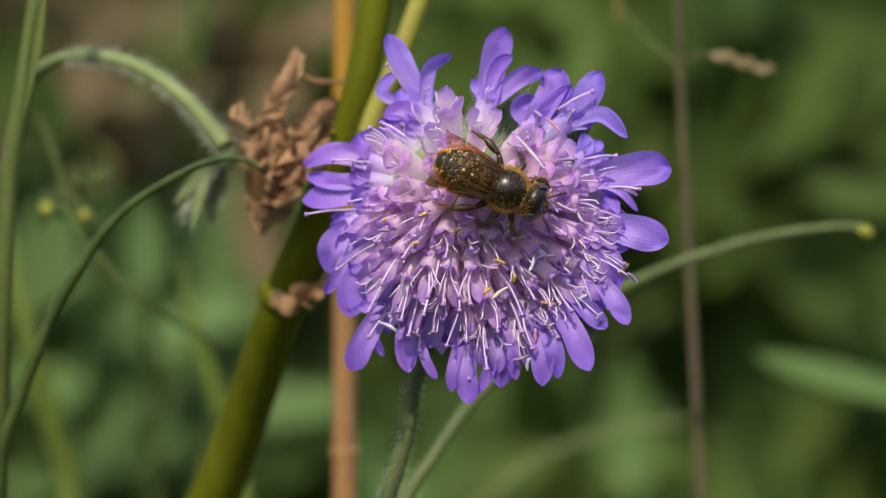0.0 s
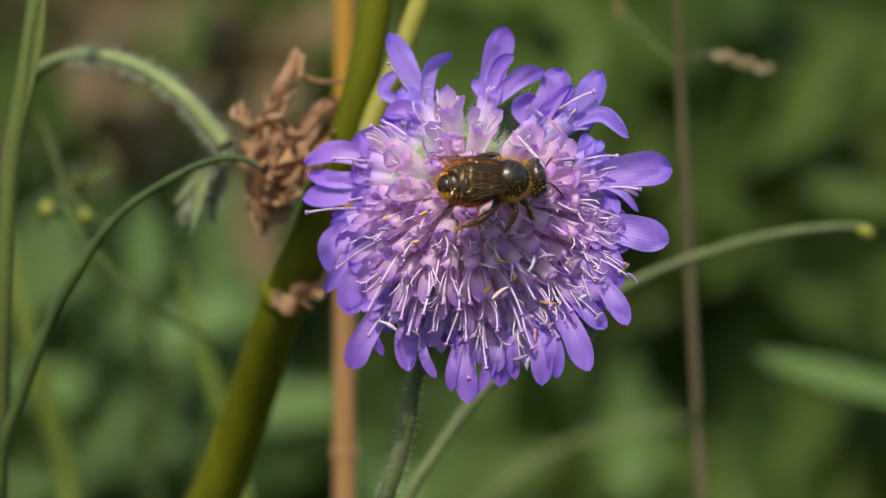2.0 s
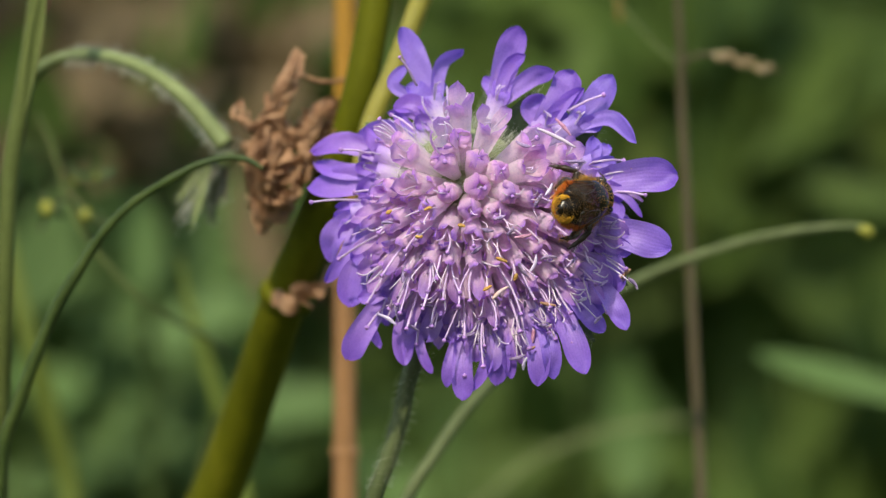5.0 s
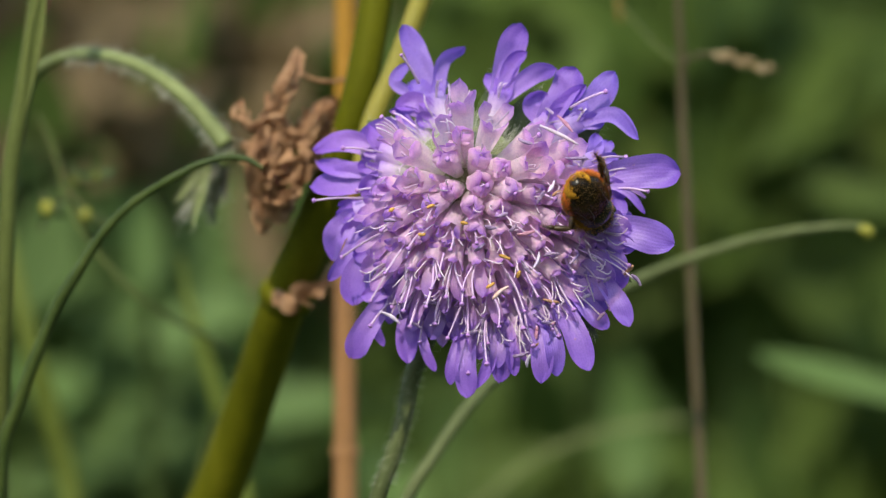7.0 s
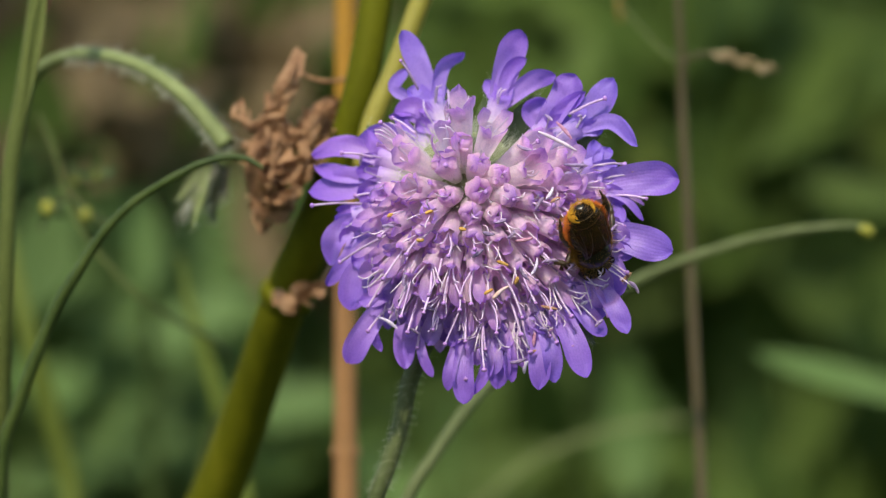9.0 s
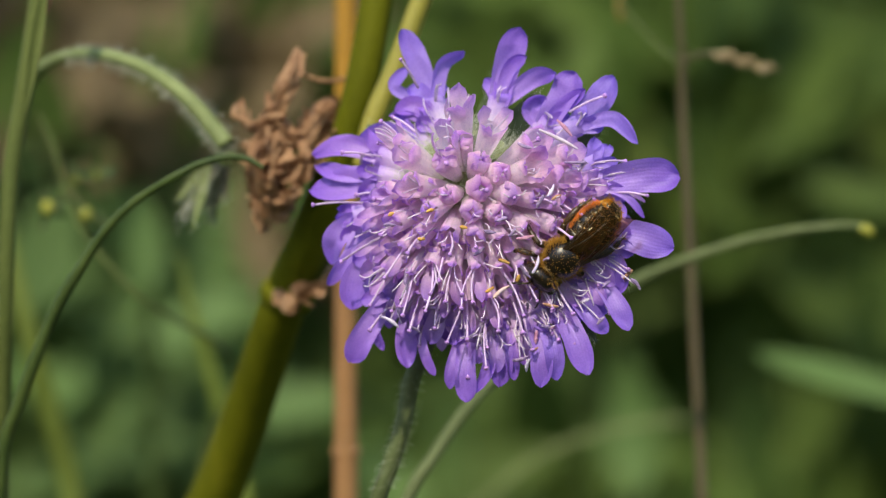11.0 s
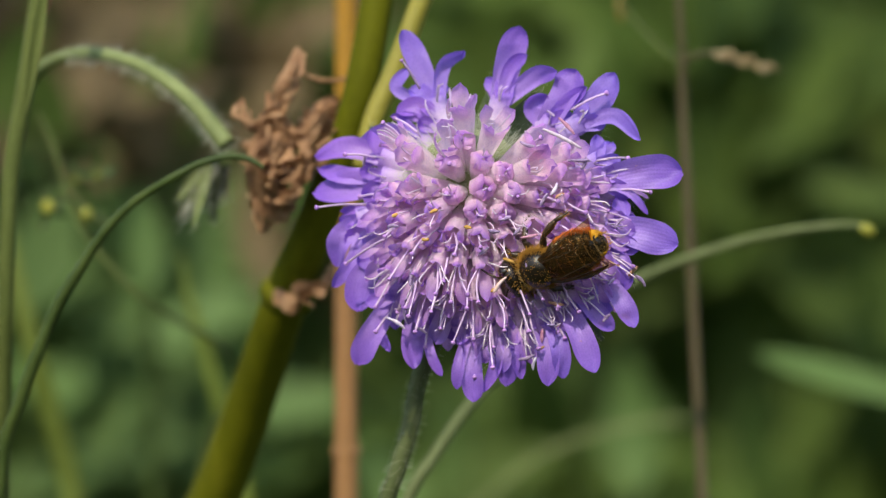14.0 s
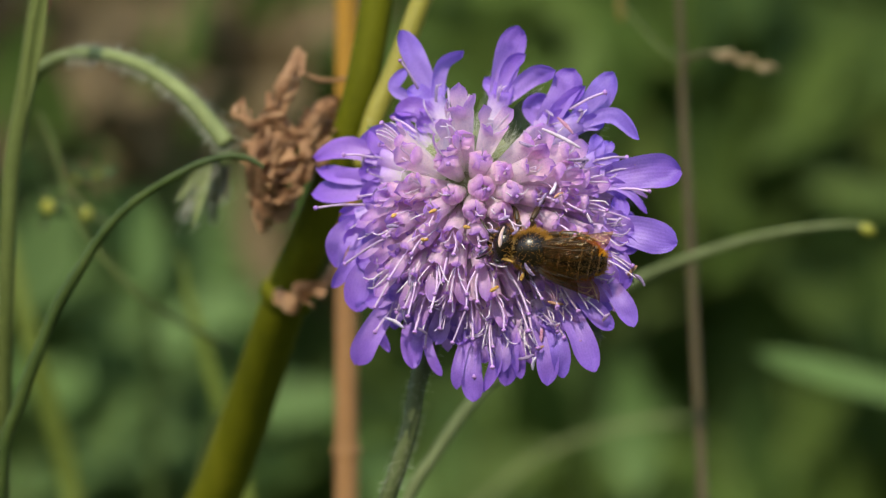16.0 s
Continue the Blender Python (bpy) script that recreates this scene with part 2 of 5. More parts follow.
def V(*a):
    return Vector(a[0] if len(a) == 1 else a)


def thing(name, base, label, category, group="", kind=""):
    """An Empty at its foot, which carries the parts."""
    ob = new(name)
    ob.empty_display_size = 0.01
    ob.location = V(base) * MM + V(0, 0, LENS_HEIGHT)
    ORIGIN[ob] = V(base)
    return tagged(ob, label, category, group, kind)


def part(name, bm, mat, parent, label="", pivot=None, smooth=True):
    """Links a bmesh, drawn in the plan's millimetres, as one mesh under its thing or part."""
    origin = V(pivot) if pivot is not None else ORIGIN[parent]
    bmesh.ops.transform(bm, matrix=Matrix.Scale(MM, 4) @ Matrix.Translation(-origin), verts=bm.verts)
    me = bpy.data.meshes.new(name)
    bm.to_mesh(me)
    bm.free()
    if smooth:
        me.shade_smooth()
    me.materials.append(mat)
    ob = new(name, me)
    ob.parent = parent
    ob.location = (origin - ORIGIN[parent]) * MM
    ORIGIN[ob] = origin
    if label:
        tagged(ob, label)
    return ob


def single(name, bm, mat, base, label, category, group="", kind="", smooth=True):
    """A thing of one mesh."""
    base = V(base)
    bmesh.ops.transform(bm, matrix=Matrix.Scale(MM, 4) @ Matrix.Translation(-base), verts=bm.verts)
    me = bpy.data.meshes.new(name)
    bm.to_mesh(me)
    bm.free()
    if smooth:
        me.shade_smooth()
    me.materials.append(mat)
    ob = new(name, me)
    ob.location = base * MM + V(0, 0, LENS_HEIGHT)
    ORIGIN[ob] = base
    return tagged(ob, label, category, group, kind)


def spline(points, steps):
    """Smooth line through the points, paced by their distances; items may carry a radius behind their three coordinates."""
    p = [np.array(q, float) for q in points]
    p = [2 * p[0] - p[1], *p, 2 * p[-1] - p[-2]]
    out = []
    for a, b, c, d in zip(p, p[1:], p[2:], p[3:]):
        t1 = max(1e-3, np.linalg.norm((b - a)[:3])) ** 0.5
        t2 = t1 + max(1e-3, np.linalg.norm((c - b)[:3])) ** 0.5
        t3 = t2 + max(1e-3, np.linalg.norm((d - c)[:3])) ** 0.5
        for i in range(steps):
            t = t1 + (t2 - t1) * i / steps
            ab, bc, cd = a + (b - a) * t / t1, b + (c - b) * (t - t1) / (t2 - t1), c + (d - c) * (t - t2) / (t3 - t2)
            abc, bcd = ab + (bc - ab) * t / t2, bc + (cd - bc) * (t - t1) / (t3 - t1)
            out.append(abc + (bcd - abc) * (t - t1) / (t2 - t1))
    out.append(p[-2])
    return out


def tube(bm, points, segs=10, steps=6, flat=1.0, ribs=0.0):
    """A tapered stalk through (x, y, z, radius) points."""
    line = spline(points, steps)
    side = None
    rings = []
    for i, q in enumerate(line):
        a, b = line[max(i - 1, 0)], line[min(i + 1, len(line) - 1)]
        w = V(*(b - a)[:3]).normalized()
        if side is None:
            side = w.cross(V(0, -1, 0.01)).normalized()
        side = (side - w * side.dot(w)).normalized()
        up = w.cross(side)
        ring = []
        for k in range(segs):
            f = 2 * math.pi * k / segs
            r = max(q[3], 0.002) * (1 + (ribs if k % 2 else 0))
            ring.append(bm.verts.new(V(*q[:3]) + side * math.cos(f) * r + up * math.sin(f) * r * flat))
        rings.append(ring)
    for r0, r1 in zip(rings, rings[1:]):
        for k in range(segs):
            bm.faces.new((r0[k], r0[(k + 1) % segs], r1[(k + 1) % segs], r1[k]))
    bm.faces.new(rings[0][::-1])
    bm.faces.new(rings[-1])
    return line


def ball(bm, centre, radii, turn=None, u=14, v=9):
    m = Matrix.Translation(V(centre)) @ (turn.to_4x4() if turn else Matrix()) @ Matrix.Diagonal((*radii, 1))
    bmesh.ops.create_uvsphere(bm, u_segments=u, v_segments=v, radius=1, matrix=m)


def hair(bm, root, way, length, thick=0.03, bend=None):
    """One tapered hair."""
    root, way = V(root), V(way).normalized()
    s = way.orthogonal().normalized() * thick
    t = way.cross(s)
    mid = root + way * length * 0.55
    tip = root + way * length + (V(bend) * length if bend is not None else V(0, 0, 0))
    a = [bm.verts.new(root + s), bm.verts.new(root - s * 0.5 + t * 0.87), bm.verts.new(root - s * 0.5 - t * 0.87)]
    b = [bm.verts.new(mid + s * 0.7), bm.verts.new(mid - s * 0.35 + t * 0.6), bm.verts.new(mid - s * 0.35 - t * 0.6)]
    c = bm.verts.new(tip)
    for i in range(3):
        j = (i + 1) % 3
        bm.faces.new((a[i], a[j], b[j], b[i]))
        bm.faces.new((b[i], b[j], c))


def leaf(bm, root, way, face, length, width, bend=0.3, fold=0.15, rows=8, wave=0.0, twist=0.0):
    """A pointed leaf blade with a keeled midrib, arching as it goes."""
    p, w, n = V(root), V(way).normalized(), V(face)
    n = (n - w * n.dot(w)).normalized()
    grid = []
    for i in range(rows + 1):
        v = i / rows
        s = w.cross(n)
        half = 0.5 * width * (math.sin(math.pi * min(1, v ** 0.8 * 0.97 + 0.03)) ** 0.75 + 0.02)
        ripple = wave * width * math.sin(v * 17 + length)
        grid.append([bm.verts.new(p + s * half * u + n * (fold * abs(u) * half + ripple * abs(u))) for u in (-1, -0.5, 0, 0.5, 1)])
        p = p + w * (length / rows)
        turn = Matrix.Rotation(bend / rows, 3, s) @ Matrix.Rotation(twist / rows, 3, w)
        w, n = (turn @ w).normalized(), (turn @ n).normalized()
    for a, b in zip(grid, grid[1:]):
        for k in range(4):
            bm.faces.new((a[k], a[k + 1], b[k + 1], b[k]))


def stuff(ob):
    return tagged(ob, kind="stuff")


GROUND = -500.0

# ---- ground ----
bm = bmesh.new()
bmesh.ops.create_grid(bm, x_segments=60, y_segments=60, size=2500, matrix=Matrix.Translation((0, 1500, GROUND)))
for v in bm.verts:
    far = max(abs(v.co.x), abs(v.co.y - 1500)) > 2400
    v.co.z += 0 if far else 25 * noise.noise(v.co * 0.004)
    if far:
        v.co.x *= 800
        v.co.y = 1500 + (v.co.y - 1500) * 800
single("ground", bm, SOIL, (0, 0, GROUND), "dark meadow soil with moss and dry litter", "ground", kind="structure")

# ---- the flower ----
CENTRE = V(5.15, 0, 3.86)
HEART = V(2.5, 3.0, 6.3)
AXIS = V(-0.27, -0.92, 0.28).normalized()
VIEW = V(0, -1, 0)
rng = random.Random(7)

# outer florets: throat x z, then each lobe's middle x z, tip x z, width, cup and roll
RAYS_TOP = (
    (-0.9, 15.3, ((-2.6, 19.2, -3.9, 22.2, 2.6, 0.25, 0), (0.0, 18.6, 2.1, 20.3, 1.8, 0.4, 20), (-4.7, 16.5, -3.5, 18.4, 1.5, 0.35, -20),)),
    (-0.8, 13.0, ((-2.7, 14.6, -4.7, 13.9, 2.1, 0.5, -10), (-3.3, 13.7, -5.3, 13.7, 1.0, 0.2, -30), (-1.5, 14.3, -2.2, 14.8, 1.5, 0.5, 0),)),
)
RAYS_TOP_RIGHT = (
    (5.7, 15.3, ((6.8, 19.8, 7.7, 22.4, 3.2, 0.15, 0), (9.2, 17.4, 11.4, 17.9, 2.2, 0.25, 10), (6.8, 18.4, 8.3, 19.5, 1.6, 0.5, -25), (6.0, 15.4, 6.1, 16.4, 2.0, 0.6, 0),)),
    (10.7, 12.8, ((12.3, 16.0, 13.1, 18.0, 3.5, 0.3, -10), (12.0, 14.6, 14.2, 16.3, 1.7, 0.5, 20), (8.7, 14.3, 10.1, 15.7, 2.2, 0.5, 0),)),
    (13.7, 12.8, ((15.6, 15.3, 17.0, 17.6, 3.2, 0.2, 5), (17.0, 13.3, 19.5, 10.9, 1.8, 0.3, 15),)),
)
RAYS_LEFT = (
    (-2.7, 11.7, ((-5.4, 12.0, -8.5, 10.9, 1.8, 0.25, 0),)),
    (-6.3, 9.7, ((-9.6, 10.7, -13.0, 9.8, 2.1, 0.3, 0), (-6.5, 9.7, -6.6, 8.9, 1.3, 0.5, 10),)),
    (-6.3, 7.6, ((-9.6, 6.8, -12.9, 6.3, 3.0, 0.2, 0), (-10.3, 7.9, -12.4, 8.6, 1.6, 0.3, 20),)),
    (-6.3, 4.6, ((-8.5, 3.9, -10.4, 4.2, 2.1, 0.4, -10),)),
    (-8.7, 3.5, ((-10.6, 1.5, -11.0, -1.2, 2.2, 0.3, 0), (-9.6, -0.8, -11.4, -3.2, 1.3, 0.3, 20),)),
    (-6.0, 2.6, ((-8.1, 1.7, -9.4, 1.0, 2.6, 0.35, 0),)),
    (-6.3, 0.1, ((-8.4, -2.6, -8.5, -5.4, 2.6, 0.25, 0),)),
)
RAYS_LOW_LEFT = (
    (-5.3, -4.4, ((-7.8, -8.2, -9.1, -10.8, 3.0, 0.25, 0), (-6.7, -7.5, -5.8, -9.6, 1.2, 0.3, 15), (-5.4, -4.7, -4.8, -6.8, 1.6, 0.4, 0),)),
    (-3.1, -4.7, ((-3.6, -8.3, -3.5, -11.3, 2.7, 0.2, 0), (-1.8, -9.9, -0.8, -12.1, 1.3, 0.3, 10), (-4.0, -4.4, -4.5, -6.4, 1.9, 0.3, -10),)),
    (-1.2, -4.4, ((-1.5, -6.7, -1.5, -8.6, 1.9, 0.3, 0), (-0.1, -6.7, 0.4, -8.6, 1.5, 0.3, 0),)),
)
RAYS_LOW = (
    (2.5, -7.5, ((2.3, -11.7, 2.5, -14.7, 2.6, 0.25, 0), (1.0, -11.1, 0.7, -13.5, 1.5, 0.3, -15), (2.7, -7.8, 2.6, -9.1, 2.0, 0.5, 0), (4.7, -10.6, 3.5, -13.8, 1.6, 0.35, 20),)),
    (6.0, -6.7, ((5.9, -10.0, 5.7, -13.2, 2.7, 0.2, 0), (6.8, -8.3, 7.2, -9.7, 1.3, 0.3, 10), (6.8, -10.0, 7.1, -12.5, 1.7, 0.2, 10),)),
)
RAYS_LOW_RIGHT = (
    (9.0, -6.7, ((9.7, -10.3, 9.7, -13.3, 2.6, 0.25, 0),)),
    (10.1, -5.8, ((11.0, -9.5, 11.3, -12.6, 2.4, 0.25, 0), (10.3, -7.8, 10.7, -9.5, 1.7, 0.3, 0),)),
    (11.2, -4.4, ((13.2, -8.6, 14.2, -12.1, 3.0, 0.2, 0),)),
    (12.8, -3.6, ((14.7, -6.2, 16.2, -7.9, 2.4, 0.3, 0), (13.2, -5.5, 13.3, -6.9, 1.7, 0.3, 0),)),
    (15.4, -2.1, ((17.4, -5.3, 18.4, -7.7, 2.4, 0.3, 0), (15.6, -4.5, 15.8, -6.3, 2.0, 0.35, 0),)),
)
RAYS_RIGHT = (
    (16.5, 1.2, ((17.5, -1.5, 17.6, -4.0, 1.7, 0.4, 15),)),
    (16.1, 2.3, ((19.8, 1.5, 22.9, 0.5, 3.4, 0.15, 0), (17.4, 3.7, 17.1, 5.1, 1.9, 0.5, 0),)),
    (16.1, 6.9, ((20.0, 7.6, 23.4, 7.8, 3.5, 0.15, 0), (18.5, 5.4, 20.0, 3.5, 0.8, 0.3, 10),)),
    (15.2, 8.7, ((16.0, 10.0, 16.5, 10.8, 1.5, 0.4, 0), (15.4, 10.0, 15.0, 10.7, 1.3, 0.4, 0),)),
)
# inner florets: x z of the mouth and its radius
CROWN_RING = ((0.2, 9.2, 1.46), (3.7, 9.1, 1.29), (0.7, 5.8, 1.18), (3.7, 6.5, 1.4), (2.9, 4.2, 1.23), (5.6, 3.9, 1.34), (5.8, 8.0, 1.23), (2.0, 11.2, 1.23), (6.8, 5.9, 1.23))
UPPER_RING = ((1.7, 14.0, 1.51), (4.9, 12.3, 1.46), (0.5, 10.8, 1.46), (-3.1, 9.5, 1.4), (-4.4, 11.2, 1.23), (8.7, 10.6, 1.51), (8.7, 8.3, 1.4), (12.1, 9.7, 1.34), (11.5, 7.6, 1.34), (14.0, 6.9, 1.34), (-2.7, 6.7, 1.29), (-5.3, 6.1, 1.23))
MIDDLE_RING = ((-1.2, 4.1, 1.34), (-4.6, 3.1, 1.4), (-2.2, 1.7, 1.29), (0.6, 1.8, 1.4), (3.2, 1.6, 1.4), (5.9, 1.2, 1.23), (8.5, 2.4, 1.34), (9.3, 5.4, 1.4), (12.1, 5.1, 1.34), (14.3, 4.6, 1.34), (11.2, 2.6, 1.34), (13.8, 1.6, 1.34), (9.9, 0.2, 1.34), (12.4, -0.8, 1.34))
LOWER_RING = ((-3.9, 0.5, 1.34), (-5.3, -1.6, 1.23), (-3.1, -2.1, 1.23), (-1.1, -1.2, 1.23), (1.0, -1.4, 1.23), (3.4, -1.5, 1.18), (5.7, -1.6, 1.18), (7.9, -1.2, 1.23), (-2.2, -4.1, 1.12), (0.3, -4.1, 1.12), (2.3, -4.9, 1.12), (4.7, -4.5, 1.12), (6.9, -4.4, 1.12), (9.2, -3.3, 1.18), (11.2, -2.6, 1.23), (13.9, -1.6, 1.23), (14.9, 0.3, 1.29), (8.2, -5.8, 1.06), (10.4, -5.0, 1.12), (4.4, -6.7, 1.01))
# the longest styles: root x z and stigma x z
STYLES = ((-6.9, 9.6, -9.9, 10.0), (-7.8, 5.0, -12.8, 4.8), (-5.8, 5.9, -8.5, 5.8), (-3.5, 9.1, -6.3, 10.9), (-2.6, 12.0, -4.9, 13.5), (-2.4, 16.4, -4.1, 19.2), (-5.3, 2.0, -10.0, -0.8), (-3.8, -1.5, -6.5, -4.0), (-5.1, -5.1, -7.2, -7.6), (-2.1, -3.3, -3.5, -5.8), (-3.8, -2.9, -5.0, -5.7), (-1.9, -6.7, -2.3, -9.2), (2.7, -8.8, 2.5, -12.3), (0.1, -0.4, -0.4, -2.7), (14.7, -3.3, 16.6, -5.9), (11.4, -6.0, 13.0, -9.0), (16.7, 6.0, 20.3, 5.7), (15.0, 8.9, 18.1, 9.1), (14.0, 4.2, 18.2, 3.0), (13.2, 0.1, 16.7, -1.7), (11.2, -2.7, 11.9, -4.8), (4.8, -4.4, 5.1, -8.5), (0.6, 16.3, 0.7, 13.2), (12.6, 14.0, 16.1, 15.6))
ANTHERS_ABOVE = ((8.2, 10.7, -20, 1.8, "grey"), (13.2, 9.0, 0, 2.5, "grey"), (13.7, 8.7, 65, 1.5, "grey"), (12.1, 12.4, -48, 2.5, "rose"), (19.0, 8.1, -55, 1.7, "buff"), (-5.3, -6.8, -30, 2.5, "white"), (-3.6, -2.3, 85, 1.9, "grey"), (-1.1, -5.5, -10, 1.9, "grey"), (9.2, -1.1, 70, 2.0, "white"), (4.7, -3.6, 30, 1.1, "ochre"), (6.1, -0.8, -20, 1.3, "ochre"), (7.5, -2.5, 70, 0.9, "ochre"), (10.9, -7.3, 35, 1.7, "rose"), (9.3, -8.3, 85, 1.5, "rose"), (7.7, -10.4, 15, 1.9, "grey"), (18.4, -2.1, 45, 1.5, "buff"), (19.1, -3.1, -50, 1.6, "grey"), (14.3, -4.7, 25, 1.7, "white"))
ANTHERS_BELOW = ((4.3, -9.8, -70, 1.6, "white"), (-1.2, 4.2, 20, 0.9, "ochre"), (-5.1, 3.9, 30, 0.7, "ochre"), (-2.1, 1.5, 0, 0.8, "ochre"), (2.1, 2.6, -10, 0.8, "ochre"), (4.7, 2.2, -10, 1.3, "grey"), (6.9, 2.1, 50, 1.1, "grey"), (15.7, -6.7, 45, 1.1, "grey"), (5.9, 3.4, 20, 1.2, "grey"), (9.7, 5.1, 60, 1.7, "grey"), (10.7, 6.2, 60, 1.6, "white"), (8.2, 1.6, 10, 1.9, "rose"), (3.7, -8.3, 80, 1.1, "grey"), (8.5, -11.1, 75, 1.5, "white"))
# bract tips
BRACTS = ((-7.5, 12.7), (-8.1, 6.2), (-5.9, 0.6), (-4.7, -6.7), (-1.6, 16.3), (5.4, 17.4), (9.7, 16.2), (15.9, 12.3), (20.0, 5.0), (18.7, -3.3), (15.4, -8.9), (9.9, -11.1), (4.3, -11.1), (0.3, -9.5))


def seen(x, z, y):
    """A place at depth y that covers x, z of the flower's plane."""
    k = 1 + y / 420
    return V(x * k, y, z * k)


def rim_depth(x, z):
    """How deep the flower's rim lies; its face is turned a little up and to the left."""
    return 2.0 + 0.8 * (-0.32 * (x - CENTRE.x) + 0.30 * (z - CENTRE.z))


def dome_share(x, z):
    """0 at the crown of the dome, 1 at its rim."""
    c = 0.5
    for _ in range(30):
        c = math.hypot(x - HEART.x - (CENTRE.x - HEART.x) * c, z - HEART.z - (CENTRE.z - HEART.z) * c) / 13.0
    return min(c, 1.0)


def dome_depth(x, z):
    return HEART.y - 9.6 * math.sqrt(1 - 0.92 * dome_share(x, z) ** 2.3)


def funnel(bm, coord, foot, throat, outward, r0, r1, segs=12, rings=8, squeeze=0.0):
    """A floret's tube, widening from its foot to the mouth."""
    w = (throat - foot).normalized()
    e1 = (outward - w * outward.dot(w)).normalized()
    e2 = w.cross(e1)
    loops = []
    phase = rng.uniform(0, 6)
    for i in range(rings):
        v = i / (rings - 1)
        r = r0 + (r1 - r0) * (v ** 1.25) + 0.10 * math.sin(v * 3.1)
        ring = []
        for k in range(segs):
            f = 2 * math.pi * k / segs
            q = bm.verts.new(foot.lerp(throat, v) + (e1 * math.cos(f) * (1 - squeeze * v) + e2 * math.sin(f)) * r * (1 + 0.05 * math.sin(4 * f + phase + v * 2)))
            coord[q] = (0.5 * v, k / segs)
            ring.append(q)
        loops.append(ring)
    faces = []
    for a, b in zip(loops, loops[1:]):
        for k in range(segs):
            faces.append(bm.faces.new((a[k], a[(k + 1) % segs], b[(k + 1) % segs], b[k])))
    return faces, w, e1, e2


def blade(bm, coord, line, normal, width, cup, roll, start=0.5, base=0.62, cols=9, ruffle=0.05):
    """A lobe along a line of points: its width swells past the middle and closes in a rounded tip."""
    rows, grid = len(line) - 1, []
    n = V(normal)
    blunt = rng.uniform(0.30, 0.46)
    notch, skew, seed = rng.uniform(0.0, 0.06), rng.uniform(-0.3, 0.3), rng.uniform(0, 90)
    curl = rng.uniform(-0.25, 0.30) * width
    for i, p in enumerate(line):
        v = i / rows
        w = (line[min(i + 1, rows)] - line[max(i - 1, 0)]).normalized()
        n = (n - w * n.dot(w)).normalized()
        d = Matrix.Rotation(radians(roll) * v, 3, w) @ n
        s = w.cross(d)
        top = 1 - blunt
        swell = base + (1 - base) * math.sin(v / top * math.pi / 2) if v < top else max(0.0, 1 - ((v - top) / (blunt * 1.01)) ** 2.0) ** 0.56
        row = []
        for k in range(cols):
            u = 2 * k / (cols - 1) - 1
            edge = ruffle * width * (1.6 * noise.noise(V(v * 2.6 + seed, u * 1.3, seed)) + 0.7 * noise.noise(V(v * 7 + seed, u * 3.5, seed)) + math.sin(6 * v + seed) * u * abs(u)) + curl * max(0.0, v - 0.55) ** 2 * 4
            rib = -0.02 * width * (math.exp(-(u / 0.12) ** 2) + 0.6 * math.exp(-((abs(u) - 0.45) / 0.10) ** 2))
            back = notch * width * max(0.0, 1 - abs(u) * 2.2) * max(0.0, v - 0.8) * 5
            q = bm.verts.new(p + s * (u + skew * v * (1 - v)) * 0.5 * width * swell + d * (cup * width * 0.42 * u * u * (1 - 0.45 * v) + edge + rib) - w * back)
            coord[q] = (start + (1 - start) * v, 0.5 + 0.45 * u)
            row.append(q)
        grid.append(row)
    faces = []
    for a, b in zip(grid, grid[1:]):
        for k in range(cols - 1):
            faces.append(bm.faces.new((a[k], a[k + 1], b[k + 1], b[k])))
    return faces


def finish_uv(bm, coord, faces):
    uv = bm.loops.layers.uv.verify()
    for face in faces:
        for loop in face.loops:
            loop[uv].uv = coord[loop.vert]


def add_style(parent, a, c, curve, thick=0.13):
    """A pollen-receiving style with its round stigma."""
    bm = bmesh.new()
    b = a.lerp(c, 0.55) + curve
    tube(bm, [(*a, thick), (*b, thick * 0.9), (*c, thick * 0.95)], 7, 5)
    style = part("style", bm, STYLE, parent)
    bm = bmesh.new()
    r = rng.uniform(0.19, 0.27)
    w = (c - b).normalized()
    tube(bm, [(*(c - w * r * 0.8), thick), (*(c - w * r * 0.1), r), (*(c + w * r * 0.5), r * 0.95), (*(c + w * r * 0.9), r * 0.35)], 9, 3)
    part("stigma", bm, STIGMA, parent)


def add_stamen(parent, root, way, length, dry=0.3, anther=0.5):
    """A thin white filament with a hooked end, some with the anther still on it."""
    bm = bmesh.new()
    s = Matrix.Rotation(rng.uniform(0, 6.28), 3, way) @ way.orthogonal().normalized()
    k = rng.uniform(0.0, 0.8)
    a = V(root)
    b = a + way * length * 0.4 + s * length * k * 0.05
    c = a + way * length * 0.8 + s * length * k * 0.22
    d = a + way * length * 0.92 + s * length * k * 0.6
    tube(bm, [(*a, 0.072), (*b, 0.07), (*c, 0.066), (*d, 0.05)], 6, 6)
    part("stamen", bm, FILAMENT, parent)
    if rng.random() < anther:
        sausage(parent, d, (s + way * rng.uniform(-0.6, 0.6)).normalized(), rng.uniform(1.1, 1.9), ANTHER_DRY if rng.random() < dry else ANTHER)


